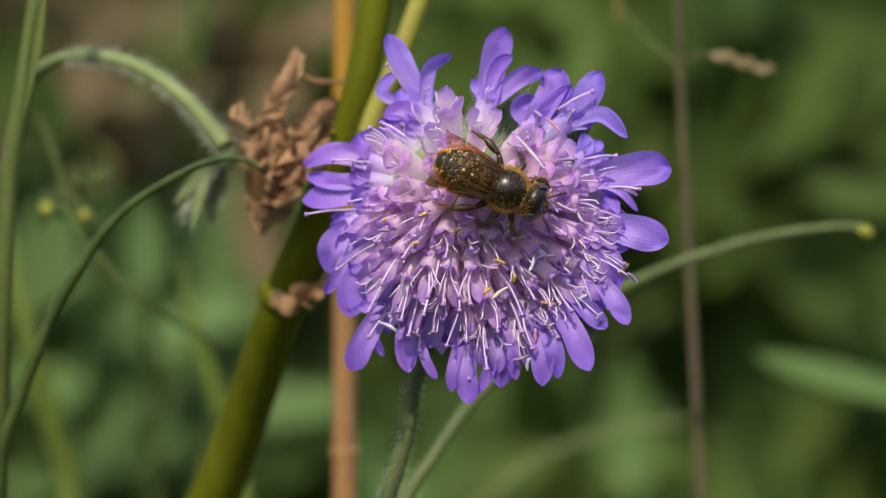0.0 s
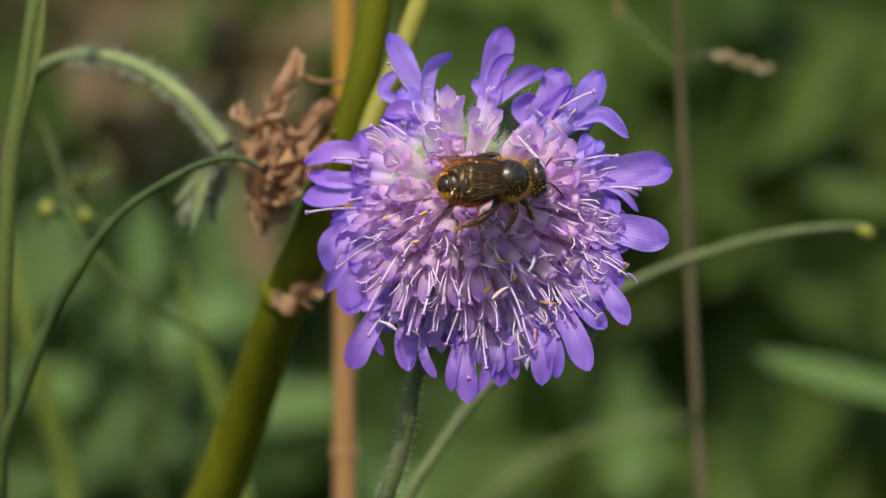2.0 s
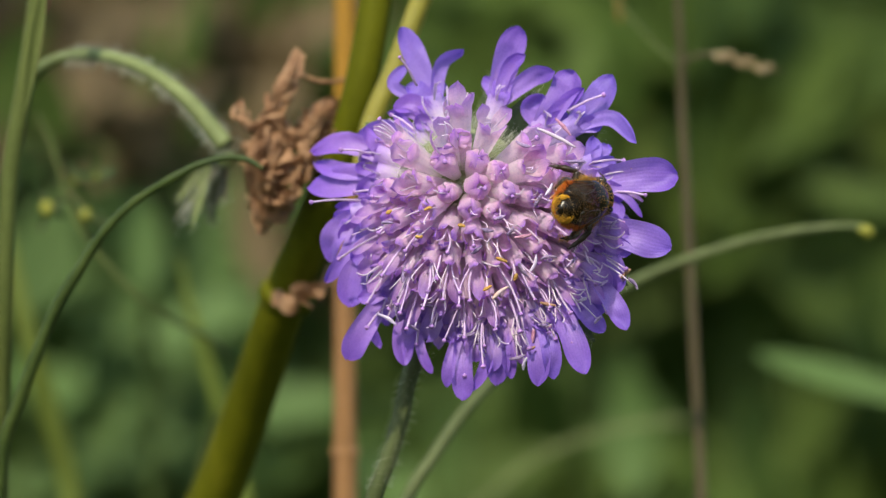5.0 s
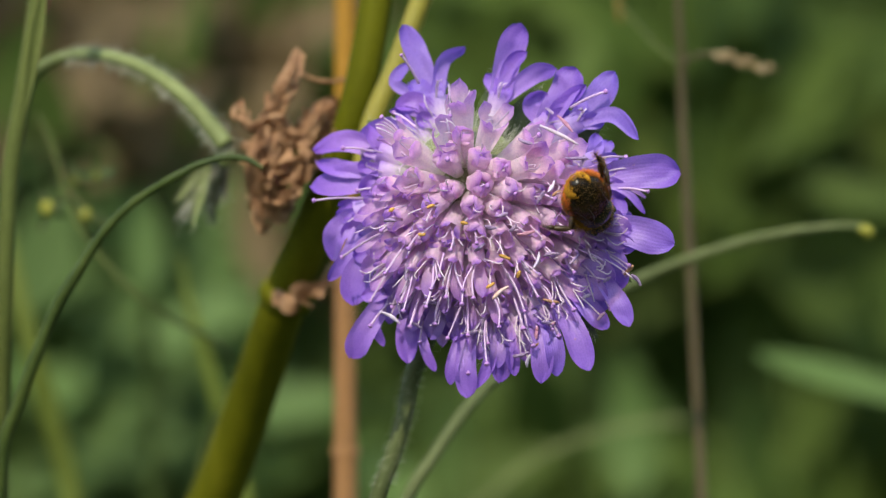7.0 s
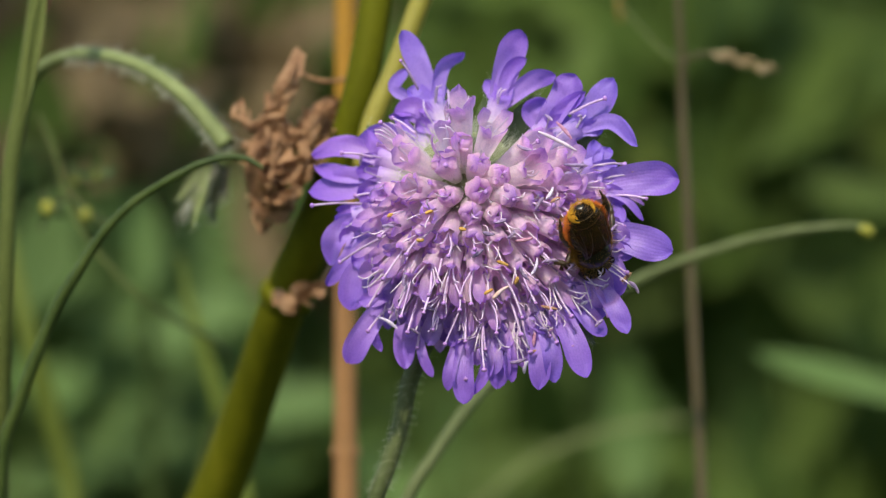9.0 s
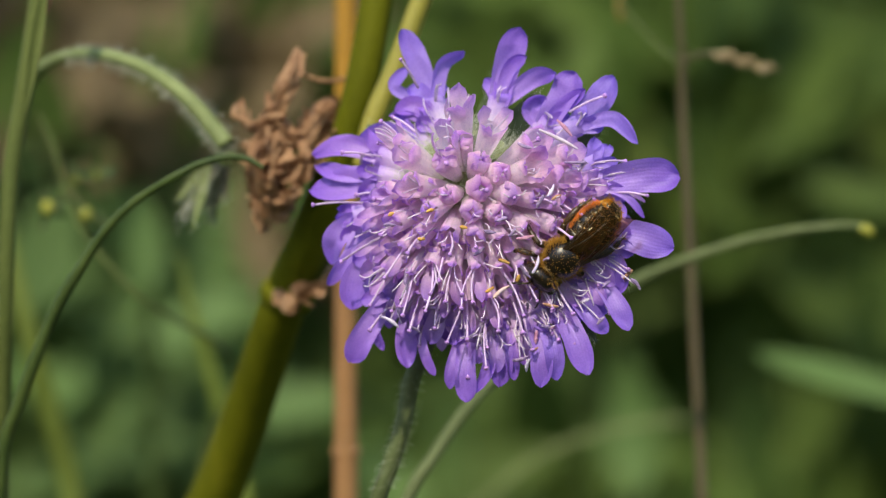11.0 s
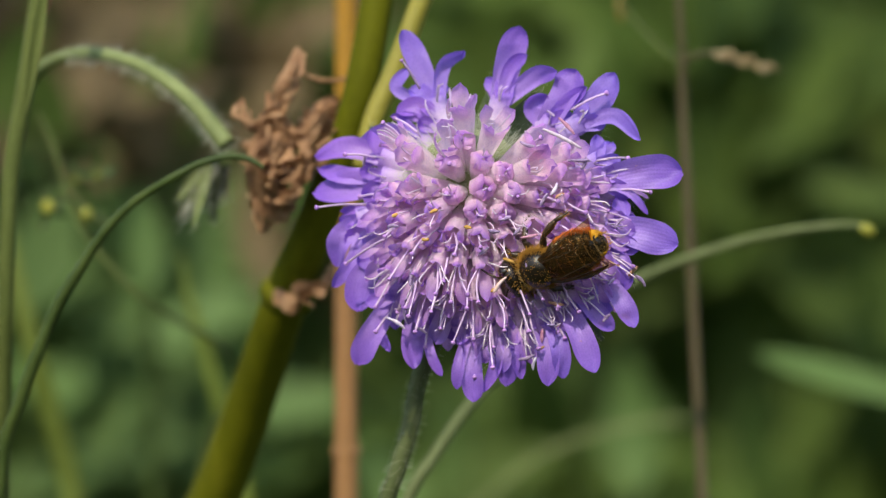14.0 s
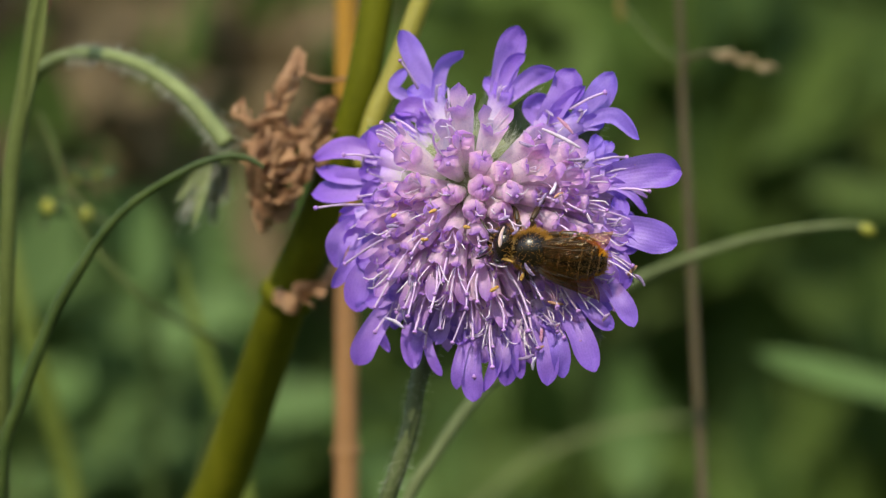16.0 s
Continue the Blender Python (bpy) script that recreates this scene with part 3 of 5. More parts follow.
def sausage(parent, centre, way, length, mat, thick=0.15):
    """An anther: a slim shrivelled pollen sac, a little bent, with a lengthwise groove."""
    bm = bmesh.new()
    h = length / 2
    s = way.cross(V(0.2, -1, 0.1)).normalized()
    sag = (s * rng.uniform(-1, 1) + way.cross(s) * rng.uniform(-1, 1)) * length * 0.10
    pts = []
    for f in (-1, -0.75, -0.3, 0.1, 0.5, 0.85, 1):
        r = thick * (1.15 - 0.75 * abs(f) ** 3) * rng.uniform(0.75, 1.15)
        pts.append((*(centre + way * h * f + sag * (1 - f * f)), max(0.05, r)))
    tube(bm, pts, 8, 3, flat=0.75, ribs=-0.16)
    return part("anther", bm, mat, parent)


def ray_floret(flower, x, z, lobes, slim, nod):
    """A large outer floret: a pale tube from the head, and long lobes in the flower's rim."""
    throat = seen(x, z, rim_depth(x, z) - 1.3)
    out = (throat - HEART).normalized()
    foot = HEART + out * 4.6
    bm, coord = bmesh.new(), {}
    r1 = 1.15
    faces, w, e1, e2 = funnel(bm, coord, foot, throat, V(0, 1, 0.1), 0.55, r1, squeeze=0.35)
    for mx, mz, tx, tz, width, cup, roll in lobes:
        far = math.hypot(tx - x, tz - z)
        tip = seen(tx, tz, rim_depth(tx, tz) - 0.5 - nod * min(1.0, far / 6) + rng.uniform(-0.3, 0.5))
        mid = seen(mx, mz, rim_depth(mx, mz) - 0.9 - 0.09 * far - 0.3 * nod)
        start = throat - w * 0.9 + (mid - throat).normalized() * 0.35 + V(0, 0.25, 0)
        line = [V(*q[:3]) for q in spline([(*start, 0), (*mid, 0), (*tip, 0)], 7)]
        faces += blade(bm, coord, line, VIEW + V(0, 0, 0.15), width * slim, cup + rng.uniform(0.0, 0.4), roll + rng.uniform(-22, 22), start=0.40, base=0.64, ruffle=0.085)
    # two short side lobes, partly behind the long one
    ahead = (seen(lobes[0][0], lobes[0][1], throat.y) - throat).normalized()
    for f in (-1, 1):
        turn = Matrix.Rotation(radians(f * rng.uniform(32, 62)), 3, VIEW)
        long = rng.uniform(1.6, 3.0)
        tip = throat + (turn @ ahead) * long + V(0, rng.uniform(-0.6, 0.8), 0)
        line = [V(*q[:3]) for q in spline([(*(throat - w * 0.8), 0), (*(throat.lerp(tip, 0.5) + V(0, -0.3, 0)), 0), (*tip, 0)], 5)]
        faces += blade(bm, coord, line, VIEW, rng.uniform(1.2, 1.9), rng.uniform(0.3, 0.9), rng.uniform(-40, 40), start=0.40, base=0.7, cols=7, ruffle=0.08)
    finish_uv(bm, coord, faces)
    floret = part("ray_floret", bm, RAY, flower)
    for _ in range(rng.choice((1, 1, 2))):
        add_stamen(floret, throat - w * 0.6 + V(0, -0.5, 0), (w + V(rng.uniform(-0.6, 0.6), -0.9, rng.uniform(-0.5, 0.5))).normalized(), rng.uniform(2.0, 3.4), anther=0.12)
    return floret


def skirt_floret(flower, x, z, tx, tz, width):
    """A middling floret with one long lobe and two short ones, hanging from the dome's edge."""
    throat = seen(x, z, 0.5 * (dome_depth(x, z) + rim_depth(x, z)) - 0.9)
    tip = seen(tx, tz, rim_depth(tx, tz) - rng.uniform(0.8, 1.8))
    foot = throat.lerp(HEART, 0.42)
    bm, coord = bmesh.new(), {}
    faces, w, e1, e2 = funnel(bm, coord, foot, throat, V(0, 1, 0.1), 0.5, 0.85, squeeze=0.2)
    for turn, share, wide in ((0, 1.0, 1.0), (rng.uniform(25, 50), 0.6, 0.8), (-rng.uniform(25, 50), 0.6, 0.8)):
        way = Matrix.Rotation(radians(turn), 3, VIEW) @ (tip - throat)
        end = throat + way * share
        bend = throat.lerp(end, 0.55) + V(0, -0.35, 0)
        line = [V(*q[:3]) for q in spline([(*(throat - w * 0.6), 0), (*bend, 0), (*end, 0)], 5)]
        faces += blade(bm, coord, line, VIEW, width * wide, rng.uniform(0.2, 0.7), rng.uniform(-35, 35), start=0.40, base=0.62, cols=7, ruffle=0.08)
    finish_uv(bm, coord, faces)
    floret = part("ray_floret", bm, SKIRT, flower)
    for _ in range(2):
        add_stamen(floret, throat + V(0, -0.4, 0), (w + V(rng.uniform(-0.5, 0.5), -0.6, rng.uniform(-0.5, 0.3))).normalized(), rng.uniform(2.0, 3.6), anther=0.15)


def disc_floret(flower, x, z, r1, ring, sunk=0.0):
    """An inner floret on the dome, a pale funnel with four lobes round its mouth; a sunk one shows between the others."""
    share = dome_share(x, z)
    r1 = r1 * {"crown": 1.0, "upper": 1.0, "middle": 0.86, "lower": 0.8}[ring]
    throat = seen(x, z, dome_depth(x, z) + sunk + rng.uniform(-0.5, 0.5))
    # towards the rim the tubes lie flatter, so that they show from the side
    apart = math.hypot(throat.x - HEART.x, throat.z - HEART.z)
    deep = (HEART.y - throat.y) * (1 - share) + 0.42 * apart * share
    heart = V(HEART.x, throat.y + deep, HEART.z)
    way = (throat - heart).normalized()
    foot = heart + way * min(4.2, 0.45 * (throat - heart).length)
    outward = (way - AXIS * way.dot(AXIS)).normalized()
    bm, coord = bmesh.new(), {}
    faces, w, e1, e2 = funnel(bm, coord, foot, throat, outward, 0.62, r1 * 0.9)
    shut = {"crown": 1.0, "upper": 0.35, "middle": 0.45, "lower": 0.15}[ring]
    for j, f in enumerate((0, 90, 180, 270)):
        f = radians(f + rng.uniform(-12, 12))
        c, t = e1 * math.cos(f) + e2 * math.sin(f), e2 * math.cos(f) - e1 * math.sin(f)
        size = (1.45, 1.1, 0.75, 1.1)[j] if ring != "crown" else 1.25
        long = r1 * size * rng.uniform(0.95, 1.25) * {"crown": 0.9, "upper": 1.2, "middle": 0.95, "lower": 1.1}[ring]
        wide = r1 * rng.uniform(1.1, 1.4) * {"crown": 1.3, "upper": 1.05, "middle": 0.85, "lower": 0.85}[ring]
        size = size * rng.uniform(0.8, 1.15)
        if ring == "lower" and j == 0:
            long, wide = long * rng.uniform(1.5, 2.1), wide * 1.35
        a0 = 12 - 12 * shut + rng.uniform(-8, 8)
        a1 = 62 - 185 * shut + rng.uniform(-25, 25)
        p, line = throat + c * r1 * 0.86 - w * 0.35, []
        for i in range(8):
            line.append(p.copy())
            a = radians(a0 + (a1 - a0) * i / 7)
            p = p + (w * math.cos(a) + c * math.sin(a)) * (long / 7)
        inner = -c * math.cos(radians(a0)) + w * math.sin(radians(a0))
        faces += blade(bm, coord, line, inner, wide, rng.uniform(0.3, 0.7), rng.uniform(-12, 12), start=0.46, base=0.8, cols=7, ruffle=0.07)
    finish_uv(bm, coord, faces)
    floret = part("disc_floret", bm, CROWN if ring in ("crown", "upper") else DISC, flower)
    if sunk:
        return floret
    # fine down on the outside of the tube
    bm = bmesh.new()
    for _ in range(70):
        f, v = rng.uniform(0, 6.28), rng.uniform(0.25, 0.98)
        o = e1 * math.cos(f) + e2 * math.sin(f)
        hair(bm, foot.lerp(throat, v) + o * (0.62 + (r1 * 0.9 - 0.62) * v ** 1.25 + 0.08), o + w * rng.uniform(0, 0.8), rng.uniform(0.25, 0.5), 0.013)
    stuff(part("down", bm, WHITE_HAIR, floret))
    aside = V(rng.uniform(-1, 1), rng.uniform(-1, 1), rng.uniform(-1, 1))
    droop = V(0, -0.15, -0.55) * share if ring in ("lower", "middle") else V(0, -0.2, 0)
    lean = (w + outward * 0.25 * share + droop + aside * 0.15).normalized()
    if ring == "crown":
        if rng.random() < 0.8:
            a = throat - w * 0.5
            add_style(floret, a, a + (w + aside * 0.5).normalized() * rng.uniform(1.2, 1.9), aside * 0.1, 0.10)
    elif rng.random() < {"upper": 0.4, "middle": 0.65, "lower": 0.9}[ring]:
        a = throat - w * 0.6
        add_style(floret, a, a + lean * (rng.uniform(2.2, 3.6) if ring != "lower" else rng.uniform(2.4, 6.6)) + aside * 0.3, aside * 0.3)
    if ring == "lower" and rng.random() < 0.6:
        a = throat - w * 0.6
        add_style(floret, a, a + (lean + V(rng.uniform(-0.4, 0.4), -0.2, rng.uniform(-0.3, 0.3))).normalized() * rng.uniform(3.0, 6.4), aside * 0.5, 0.10)
    for _ in range(rng.choice({"crown": (1, 2, 2), "upper": (2, 2, 3), "middle": (2, 3, 3), "lower": (1, 2, 3)}[ring])):
        off = V(rng.uniform(-1, 1), rng.uniform(-1, 0.4), rng.uniform(-1, 1))
        add_stamen(floret, throat - w * 0.4 + off * 0.4, (lean + off * 0.7).normalized(), rng.uniform(1.6, 2.5) + (1.3 * share if ring == "lower" else 0.5 * share), dry=0.16, anther=0.05 if ring in ("crown", "upper") else 0.14)
    return floret


def build_flower():
    flower = thing("scabious_flower", CENTRE, "violet-blue field scabious in full bloom on a hairy green stem", "flower")
    bm = bmesh.new()
    ball(bm, HEART, (6.0, 6.0, 6.0), u=24, v=16)
    part("receptacle", bm, CORE, flower)
    bm = bmesh.new()
    for _ in range(2600):
        w = V(rng.gauss(0, 1), rng.gauss(0, 1), rng.gauss(0, 1)).normalized()
        if w.dot(AXIS) > -0.1:
            hair(bm, HEART + w * 5.9, w + V(rng.gauss(0, 0.25), rng.gauss(0, 0.25), rng.gauss(0, 0.25)), rng.uniform(1.2, 2.8), 0.022)
    stuff(part("receptacle_hair", bm, WHITE_HAIR, flower))
    # bracts behind the florets, with long hairs
    for bx, bz in BRACTS:
        tip = seen(bx, bz, rim_depth(bx, bz) + 1.2)
        root = HEART - AXIS * 3.4 + (tip - HEART).normalized() * 3.0
        out = (tip - root).normalized()
        length = (tip - root).length
        face = VIEW
        bm = bmesh.new()
        leaf(bm, root, out, face, length, rng.uniform(3.2, 4.2), 0.0, 0.2, rows=12)
        bract = part("bract", bm, BRACT, flower)
        bm = bmesh.new()
        s = out.cross(face).normalized()
        for _ in range(70):
            u, f = rng.uniform(0.3, 1.0), rng.choice((-1, 1))
            q = root + out * length * u * 0.98 + s * f * 1.7 * (1 - u) ** 0.7 * rng.uniform(0.3, 1)
            hair(bm, q, s * f * rng.uniform(0.1, 1) + out * rng.uniform(0.3, 1) + face * rng.uniform(-0.3, 0.8), rng.uniform(0.7, 1.8), 0.011)
        stuff(part("bract_hair", bm, WHITE_HAIR, bract))
    # the stem
    bm = bmesh.new()
    back = HEART - AXIS * 2.5
    line = tube(bm, [(*back, 1.6), (*(back + V(-0.5, 4, -5)), 1.15), (-2.9, 9.0, -12.2, 0.88), (-3.95, 9.0, -17.1, 0.86), (-5.35, 9.3, -21.7, 0.86), (-6.75, 10.0, -25.8, 0.88), (-14, 14, -90, 1.1), (-18, 25, -250, 1.6), (-20, 30, GROUND - 25, 2.0)], 12, 10)
    stem = part("stem", bm, STEM_GREY, flower, "grey-green hairy flower stem")
    bm = bmesh.new()
    for _ in range(700):
        i = rng.randrange(8, 46)
        q = V(*line[i][:3]).lerp(V(*line[i + 1][:3]), rng.random())
        f = rng.uniform(0, 6.28)
        w = V(math.cos(f), math.sin(f), rng.uniform(-0.5, 0.2))
        hair(bm, q + w * 0.75, w, rng.uniform(0.5, 1.3), 0.011)
    stuff(part("stem_hair", bm, WHITE_HAIR, stem))
    for rows, slim in ((RAYS_TOP, 0.9), (RAYS_TOP_RIGHT, 0.9), (RAYS_LEFT, 1.14), (RAYS_LOW_LEFT, 0.84), (RAYS_LOW, 0.84), (RAYS_LOW_RIGHT, 0.84), (RAYS_RIGHT, 0.98)):
        for x, z, lobes in rows:
            ray_floret(flower, x, z, lobes, slim, 2.6 if rows is RAYS_TOP or rows is RAYS_TOP_RIGHT else 0.0)
    for ring, rows in (("crown", CROWN_RING), ("upper", UPPER_RING), ("middle", MIDDLE_RING), ("lower", LOWER_RING)):
        for x, z, r in rows:
            disc_floret(flower, x, z, r, ring)
    # half-grown florets where the dome turns into the rim
    for i in range(17):
        f = radians(-172 + i * 10.6 + rng.uniform(-2, 2))
        q = 11.2 + rng.uniform(-1.2, 0.5)
        x, z = CENTRE.x + q * math.cos(f), CENTRE.z + q * math.sin(f)
        far = rng.uniform(2.2, 3.8)
        dx, dz = math.cos(f) * 0.8, math.sin(f) * 0.8 - 0.35
        skirt_floret(flower, x, z, x + dx * far, z + dz * far, rng.uniform(1.4, 2.1))
    # younger florets deeper between them
    shown = [q for rows in (CROWN_RING, UPPER_RING, MIDDLE_RING, LOWER_RING) for q in rows]
    for i in range(170):
        c, f = math.sqrt((i + 0.5) / 170), i * math.pi * (3 - math.sqrt(5))
        x, z = HEART.x + (CENTRE.x - HEART.x) * c + 12.2 * c * math.cos(f), HEART.z + (CENTRE.z - HEART.z) * c + 12.2 * c * math.sin(f)
        if c > 0.4 and z < HEART.z + 0.5 and min(math.hypot(x - q[0], z - q[1]) for q in shown) > 0.95:
            disc_floret(flower, x, z, 1.15, "middle" if c < 0.6 else "lower", 1.5)
    for ax, az, cx, cz in STYLES:
        add_style(flower, seen(ax, az, dome_depth(ax, az) + 0.2), seen(cx, cz, min(dome_depth(cx, cz), rim_depth(cx, cz)) - 1.5), V(0, -0.3, 0.15))
    tint = {"grey": ANTHER, "rose": ANTHER_ROSE, "buff": ANTHER_DRY, "white": ANTHER_PALE, "ochre": ANTHER_OCHRE}
    for rows in (ANTHERS_ABOVE, ANTHERS_BELOW):
        for x, z, turn, length, hue in rows:
            place = seen(x, z, min(dome_depth(x, z), rim_depth(x, z)) - 1.7)
            way = V(math.cos(radians(turn)), rng.uniform(-0.45, 0.45), math.sin(radians(turn))).normalized()
            sausage(flower, place, way, length * 0.92, tint[hue], 0.17)
            bm = bmesh.new()
            root = place.lerp(HEART, 0.3) + V(rng.uniform(-0.8, 0.8), 0, rng.uniform(-0.8, 0.8))
            tube(bm, [(*root, 0.08), (*(place.lerp(root, 0.4) + V(0.2, -0.2, 0.2)), 0.075), (*place, 0.06)], 6, 4)
            part("filament", bm, FILAMENT, flower)
    # pollen dust on the crown and the outer lobes
    for count, spread, where in ((150, 2.4, V(2.8, 0, 5.4)), (50, 4.0, V(6, 0, 0))):
        bm = bmesh.new()
        for _ in range(count):
            x, z = where.x + rng.gauss(0, spread), where.z + rng.gauss(0, spread * 0.8)
            bmesh.ops.create_icosphere(bm, subdivisions=1, radius=rng.uniform(0.02, 0.042), matrix=Matrix.Translation(seen(x, z, min(dome_depth(x, z), rim_depth(x, z)) - rng.uniform(0.1, 0.7))))
        stuff(part("pollen_dust", bm, DUST, flower))
    return flower


flower = build_flower()


# a broken white filament that lies across the florets until the bee shoves it aside
bm = bmesh.new()
tube(bm, [(-2.1, 0, 0, 0.11), (-0.7, 0, 0.06, 0.19), (0.8, 0, 0.05, 0.19), (2.1, 0, -0.05, 0.09)], 7, 4)
filament = single("fallen_filament", bm, FILAMENT, (0, 0, 0), "broken white filament lying loose across the florets", "filament")


# a spent anther that the bee drags along on its face
bm = bmesh.new()
tube(bm, [(-1.0, 0, 0, 0.06), (-0.75, 0, 0.03, 0.17), (-0.2, 0, 0.08, 0.2), (0.5, 0, 0.04, 0.15), (1.0, 0, -0.08, 0.08)], 8, 4, flat=0.8)
spent = single("spent_anther", bm, ANTHER_BICOLOUR, (0, 0, 0), "spent lilac anther with an ochre end", "anther")


# ---- the bee, drawn lying along x with its head forward and its back up, then keyed into place ----
def build_bee():
    r = random.Random(3)
    bee = thing("leafcutter_bee", (0, 0, 0), "dark furry bee with smoky wings and an orange pollen brush", "bee")

    def coat(bm, centre, radii, count, length, thick, keep, sweep=(-0.6, 0, 0), turn=None):
        for _ in range(count):
            n = V(r.gauss(0, 1), r.gauss(0, 1), r.gauss(0, 1)).normalized()
            if not keep(n):
                continue
            q = V(centre) + V(n.x * radii[0], n.y * radii[1], n.z * radii[2]) * 0.98
            hair(bm, q, n + V(sweep) + V(r.gauss(0, 0.2), r.gauss(0, 0.2), r.gauss(0, 0.2)), length * r.uniform(0.6, 1.2), thick, V(sweep) * 0.15)

    # thorax
    bm = bmesh.new()
    ball(bm, (1.9, 0, 0.15), (2.05, 1.95, 1.75), u=24, v=16)
    ball(bm, (0.4, 0, 0.55), (0.75, 1.15, 0.9), u=16, v=10)
    thorax = part("thorax", bm, CUTICLE, bee, "black shiny thorax")
    bm = bmesh.new()
    coat(bm, (1.9, 0, 0.15), (2.05, 1.95, 1.75), 3600, 0.75, 0.022, lambda n: n.z < 0.05 + 0.32 * r.random() or n.x < -0.85)
    stuff(part("thorax_fur", bm, FUR, thorax, "tawny fur round the thorax"))
    bm = bmesh.new()
    coat(bm, (1.9, 0, 0.15), (2.05, 1.95, 1.75), 520, 0.30, 0.009, lambda n: n.z > 0.1)
    stuff(part("thorax_down", bm, FUR, thorax))
    bm = bmesh.new()
    coat(bm, (1.9, 0, 0.15), (2.05, 1.95, 1.75), 600, 0.45, 0.02, lambda n: n.x > 0.72 and n.z < 0.8, (0.3, 0, 0.2))
    stuff(part("collar_fur", bm, FUR_PALE, thorax, "buff fur collar behind the head"))
    bm = bmesh.new()
    for _ in range(170):
        n = V(r.gauss(0, 1), r.gauss(0, 1), abs(r.gauss(0, 1))).normalized()
        q = V(1.9, 0, 0.15) + V(n.x * 2.08, n.y * 1.98, n.z * 1.78)
        s = r.uniform(0.014, 0.034)
        bmesh.ops.create_icosphere(bm, subdivisions=1, radius=s, matrix=Matrix.Translation(q))
    stuff(part("pollen_grain", bm, POLLEN, thorax, "yellow pollen grains"))
    # head
    bm = bmesh.new()
    ball(bm, (4.75, 0, -0.2), (1.15, 1.85, 1.6), u=22, v=14)
    ball(bm, (5.35, 0, -1.0), (0.7, 0.95, 0.75), u=14, v=9)
    head = part("head", bm, CUTICLE, bee, "broad black head")
    for s in (-1, 1):
        bm = bmesh.new()
        ball(bm, (5.0, s * 1.45, -0.25), (0.68, 0.5, 1.2), u=16, v=12)
        part("eye", bm, EYE, head, "dark oval compound eye")
        bm = bmesh.new()
        tube(bm, [(5.6, s * 0.5, -0.1, 0.09), (6.1, s * 0.9, 0.25, 0.09), (6.4, s * 1.2, 0.25, 0.11), (7.0, s * 1.7, -0.1, 0.10), (7.5, s * 2.1, -0.6, 0.08)], 7, 4)
        part("antenna", bm, LEGS, head, "thin black elbowed antenna")
        bm = bmesh.new()
        tube(bm, [(5.7, s * 0.55, -1.2, 0.25), (6.1, s * 0.5, -1.6, 0.28), (6.3, s * 0.1, -1.9, 0.08)], 7, 3)
        part("mandible", bm, CUTICLE, head)
    bm = bmesh.new()
    coat(bm, (4.75, 0, -0.25), (1.1, 1.75, 1.55), 1100, 0.55, 0.02, lambda n: (n.z < 0.35 or n.x < -0.1) and abs(n.y) < 0.93, (0.3, 0, -0.1))
    stuff(part("face_fur", bm, FUR, head, "tawny fringe round the face"))
    # abdomen: overlapping plates, each a little narrower towards the tip
    plates = [(0.1, 1.55, 1.35), (-0.9, 1.95, 1.6), (-2.0, 2.05, 1.62), (-3.1, 1.95, 1.52), (-4.1, 1.65, 1.3), (-5.0, 1.15, 0.95), (-5.8, 0.35, 0.35)]
    for i, ((x0, w0, h0), (x1, w1, h1)) in enumerate(zip(plates, plates[1:])):
        bm = bmesh.new()
        rings = []
        for x, w, h, z in ((x0 + 0.15, w0 * 0.95, h0 * 0.95, 0), (x0 - 0.15, w0 + 0.03, h0 + 0.03, 0), ((x0 + x1) / 2, (w0 + w1) / 2 + 0.08, (h0 + h1) / 2 + 0.07, 0), (x1 + 0.05, w1 + 0.05, h1 + 0.05, 0), (x1, w1 * 0.97, h1 * 0.97, 0)):
            rings.append([bm.verts.new((x, w * math.cos(f), h * math.sin(f) * (1.0 if math.sin(f) > 0 else 0.8) + 0.2 + 0.02 * x)) for f in (2 * math.pi * k / 26 for k in range(26))])
        for a, b in zip(rings, rings[1:]):
            for k in range(26):
                bm.faces.new((a[k], b[k], b[(k + 1) % 26], a[(k + 1) % 26]))
        bm.faces.new(rings[-1][::-1])
        bm.faces.new(rings[0])
        plate = part("abdomen_segment", bm, CUTICLE, bee, "black glossy abdomen plate")
        if i < 5:
            bm = bmesh.new()
            for k in range(64):
                f = math.pi * (k + r.random()) / 64
                q = (x1 + 0.12, (w1 + 0.09) * math.cos(f), (h1 + 0.08) * math.sin(f) + 0.2 + 0.02 * x1)
                hair(bm, q, (-1, math.cos(f) * 0.25, math.sin(f) * 0.25), r.uniform(0.15, 0.3), 0.014)
            stuff(part("hair_band", bm, FUR_PALE, plate, "thin buff hair band"))
        bm = bmesh.new()
        for k in range(320):
            f = r.uniform(-0.5, math.pi + 0.5)
            x = r.uniform(x1, x0)
            t = (x0 - x) / (x0 - x1)
            q = (x, (w0 + (w1 - w0) * t + 0.05) * math.cos(f), (h0 + (h1 - h0) * t + 0.05) * math.sin(f) + 0.2 + 0.02 * x)
            hair(bm, q, (-1, math.cos(f) * 0.8, math.sin(f) * 0.8), r.uniform(0.2, 0.4), 0.011)
        stuff(part("abdomen_down", bm, FUR_BROWN, plate))
    bm = bmesh.new()
    coat(bm, (-5.0, 0, 0.1), (1.05, 1.2, 1.0), 300, 0.4, 0.024, lambda n: n.x < -0.1 and (n.z < 0.2 or abs(n.y) > 0.7), (-0.6, 0, 0))
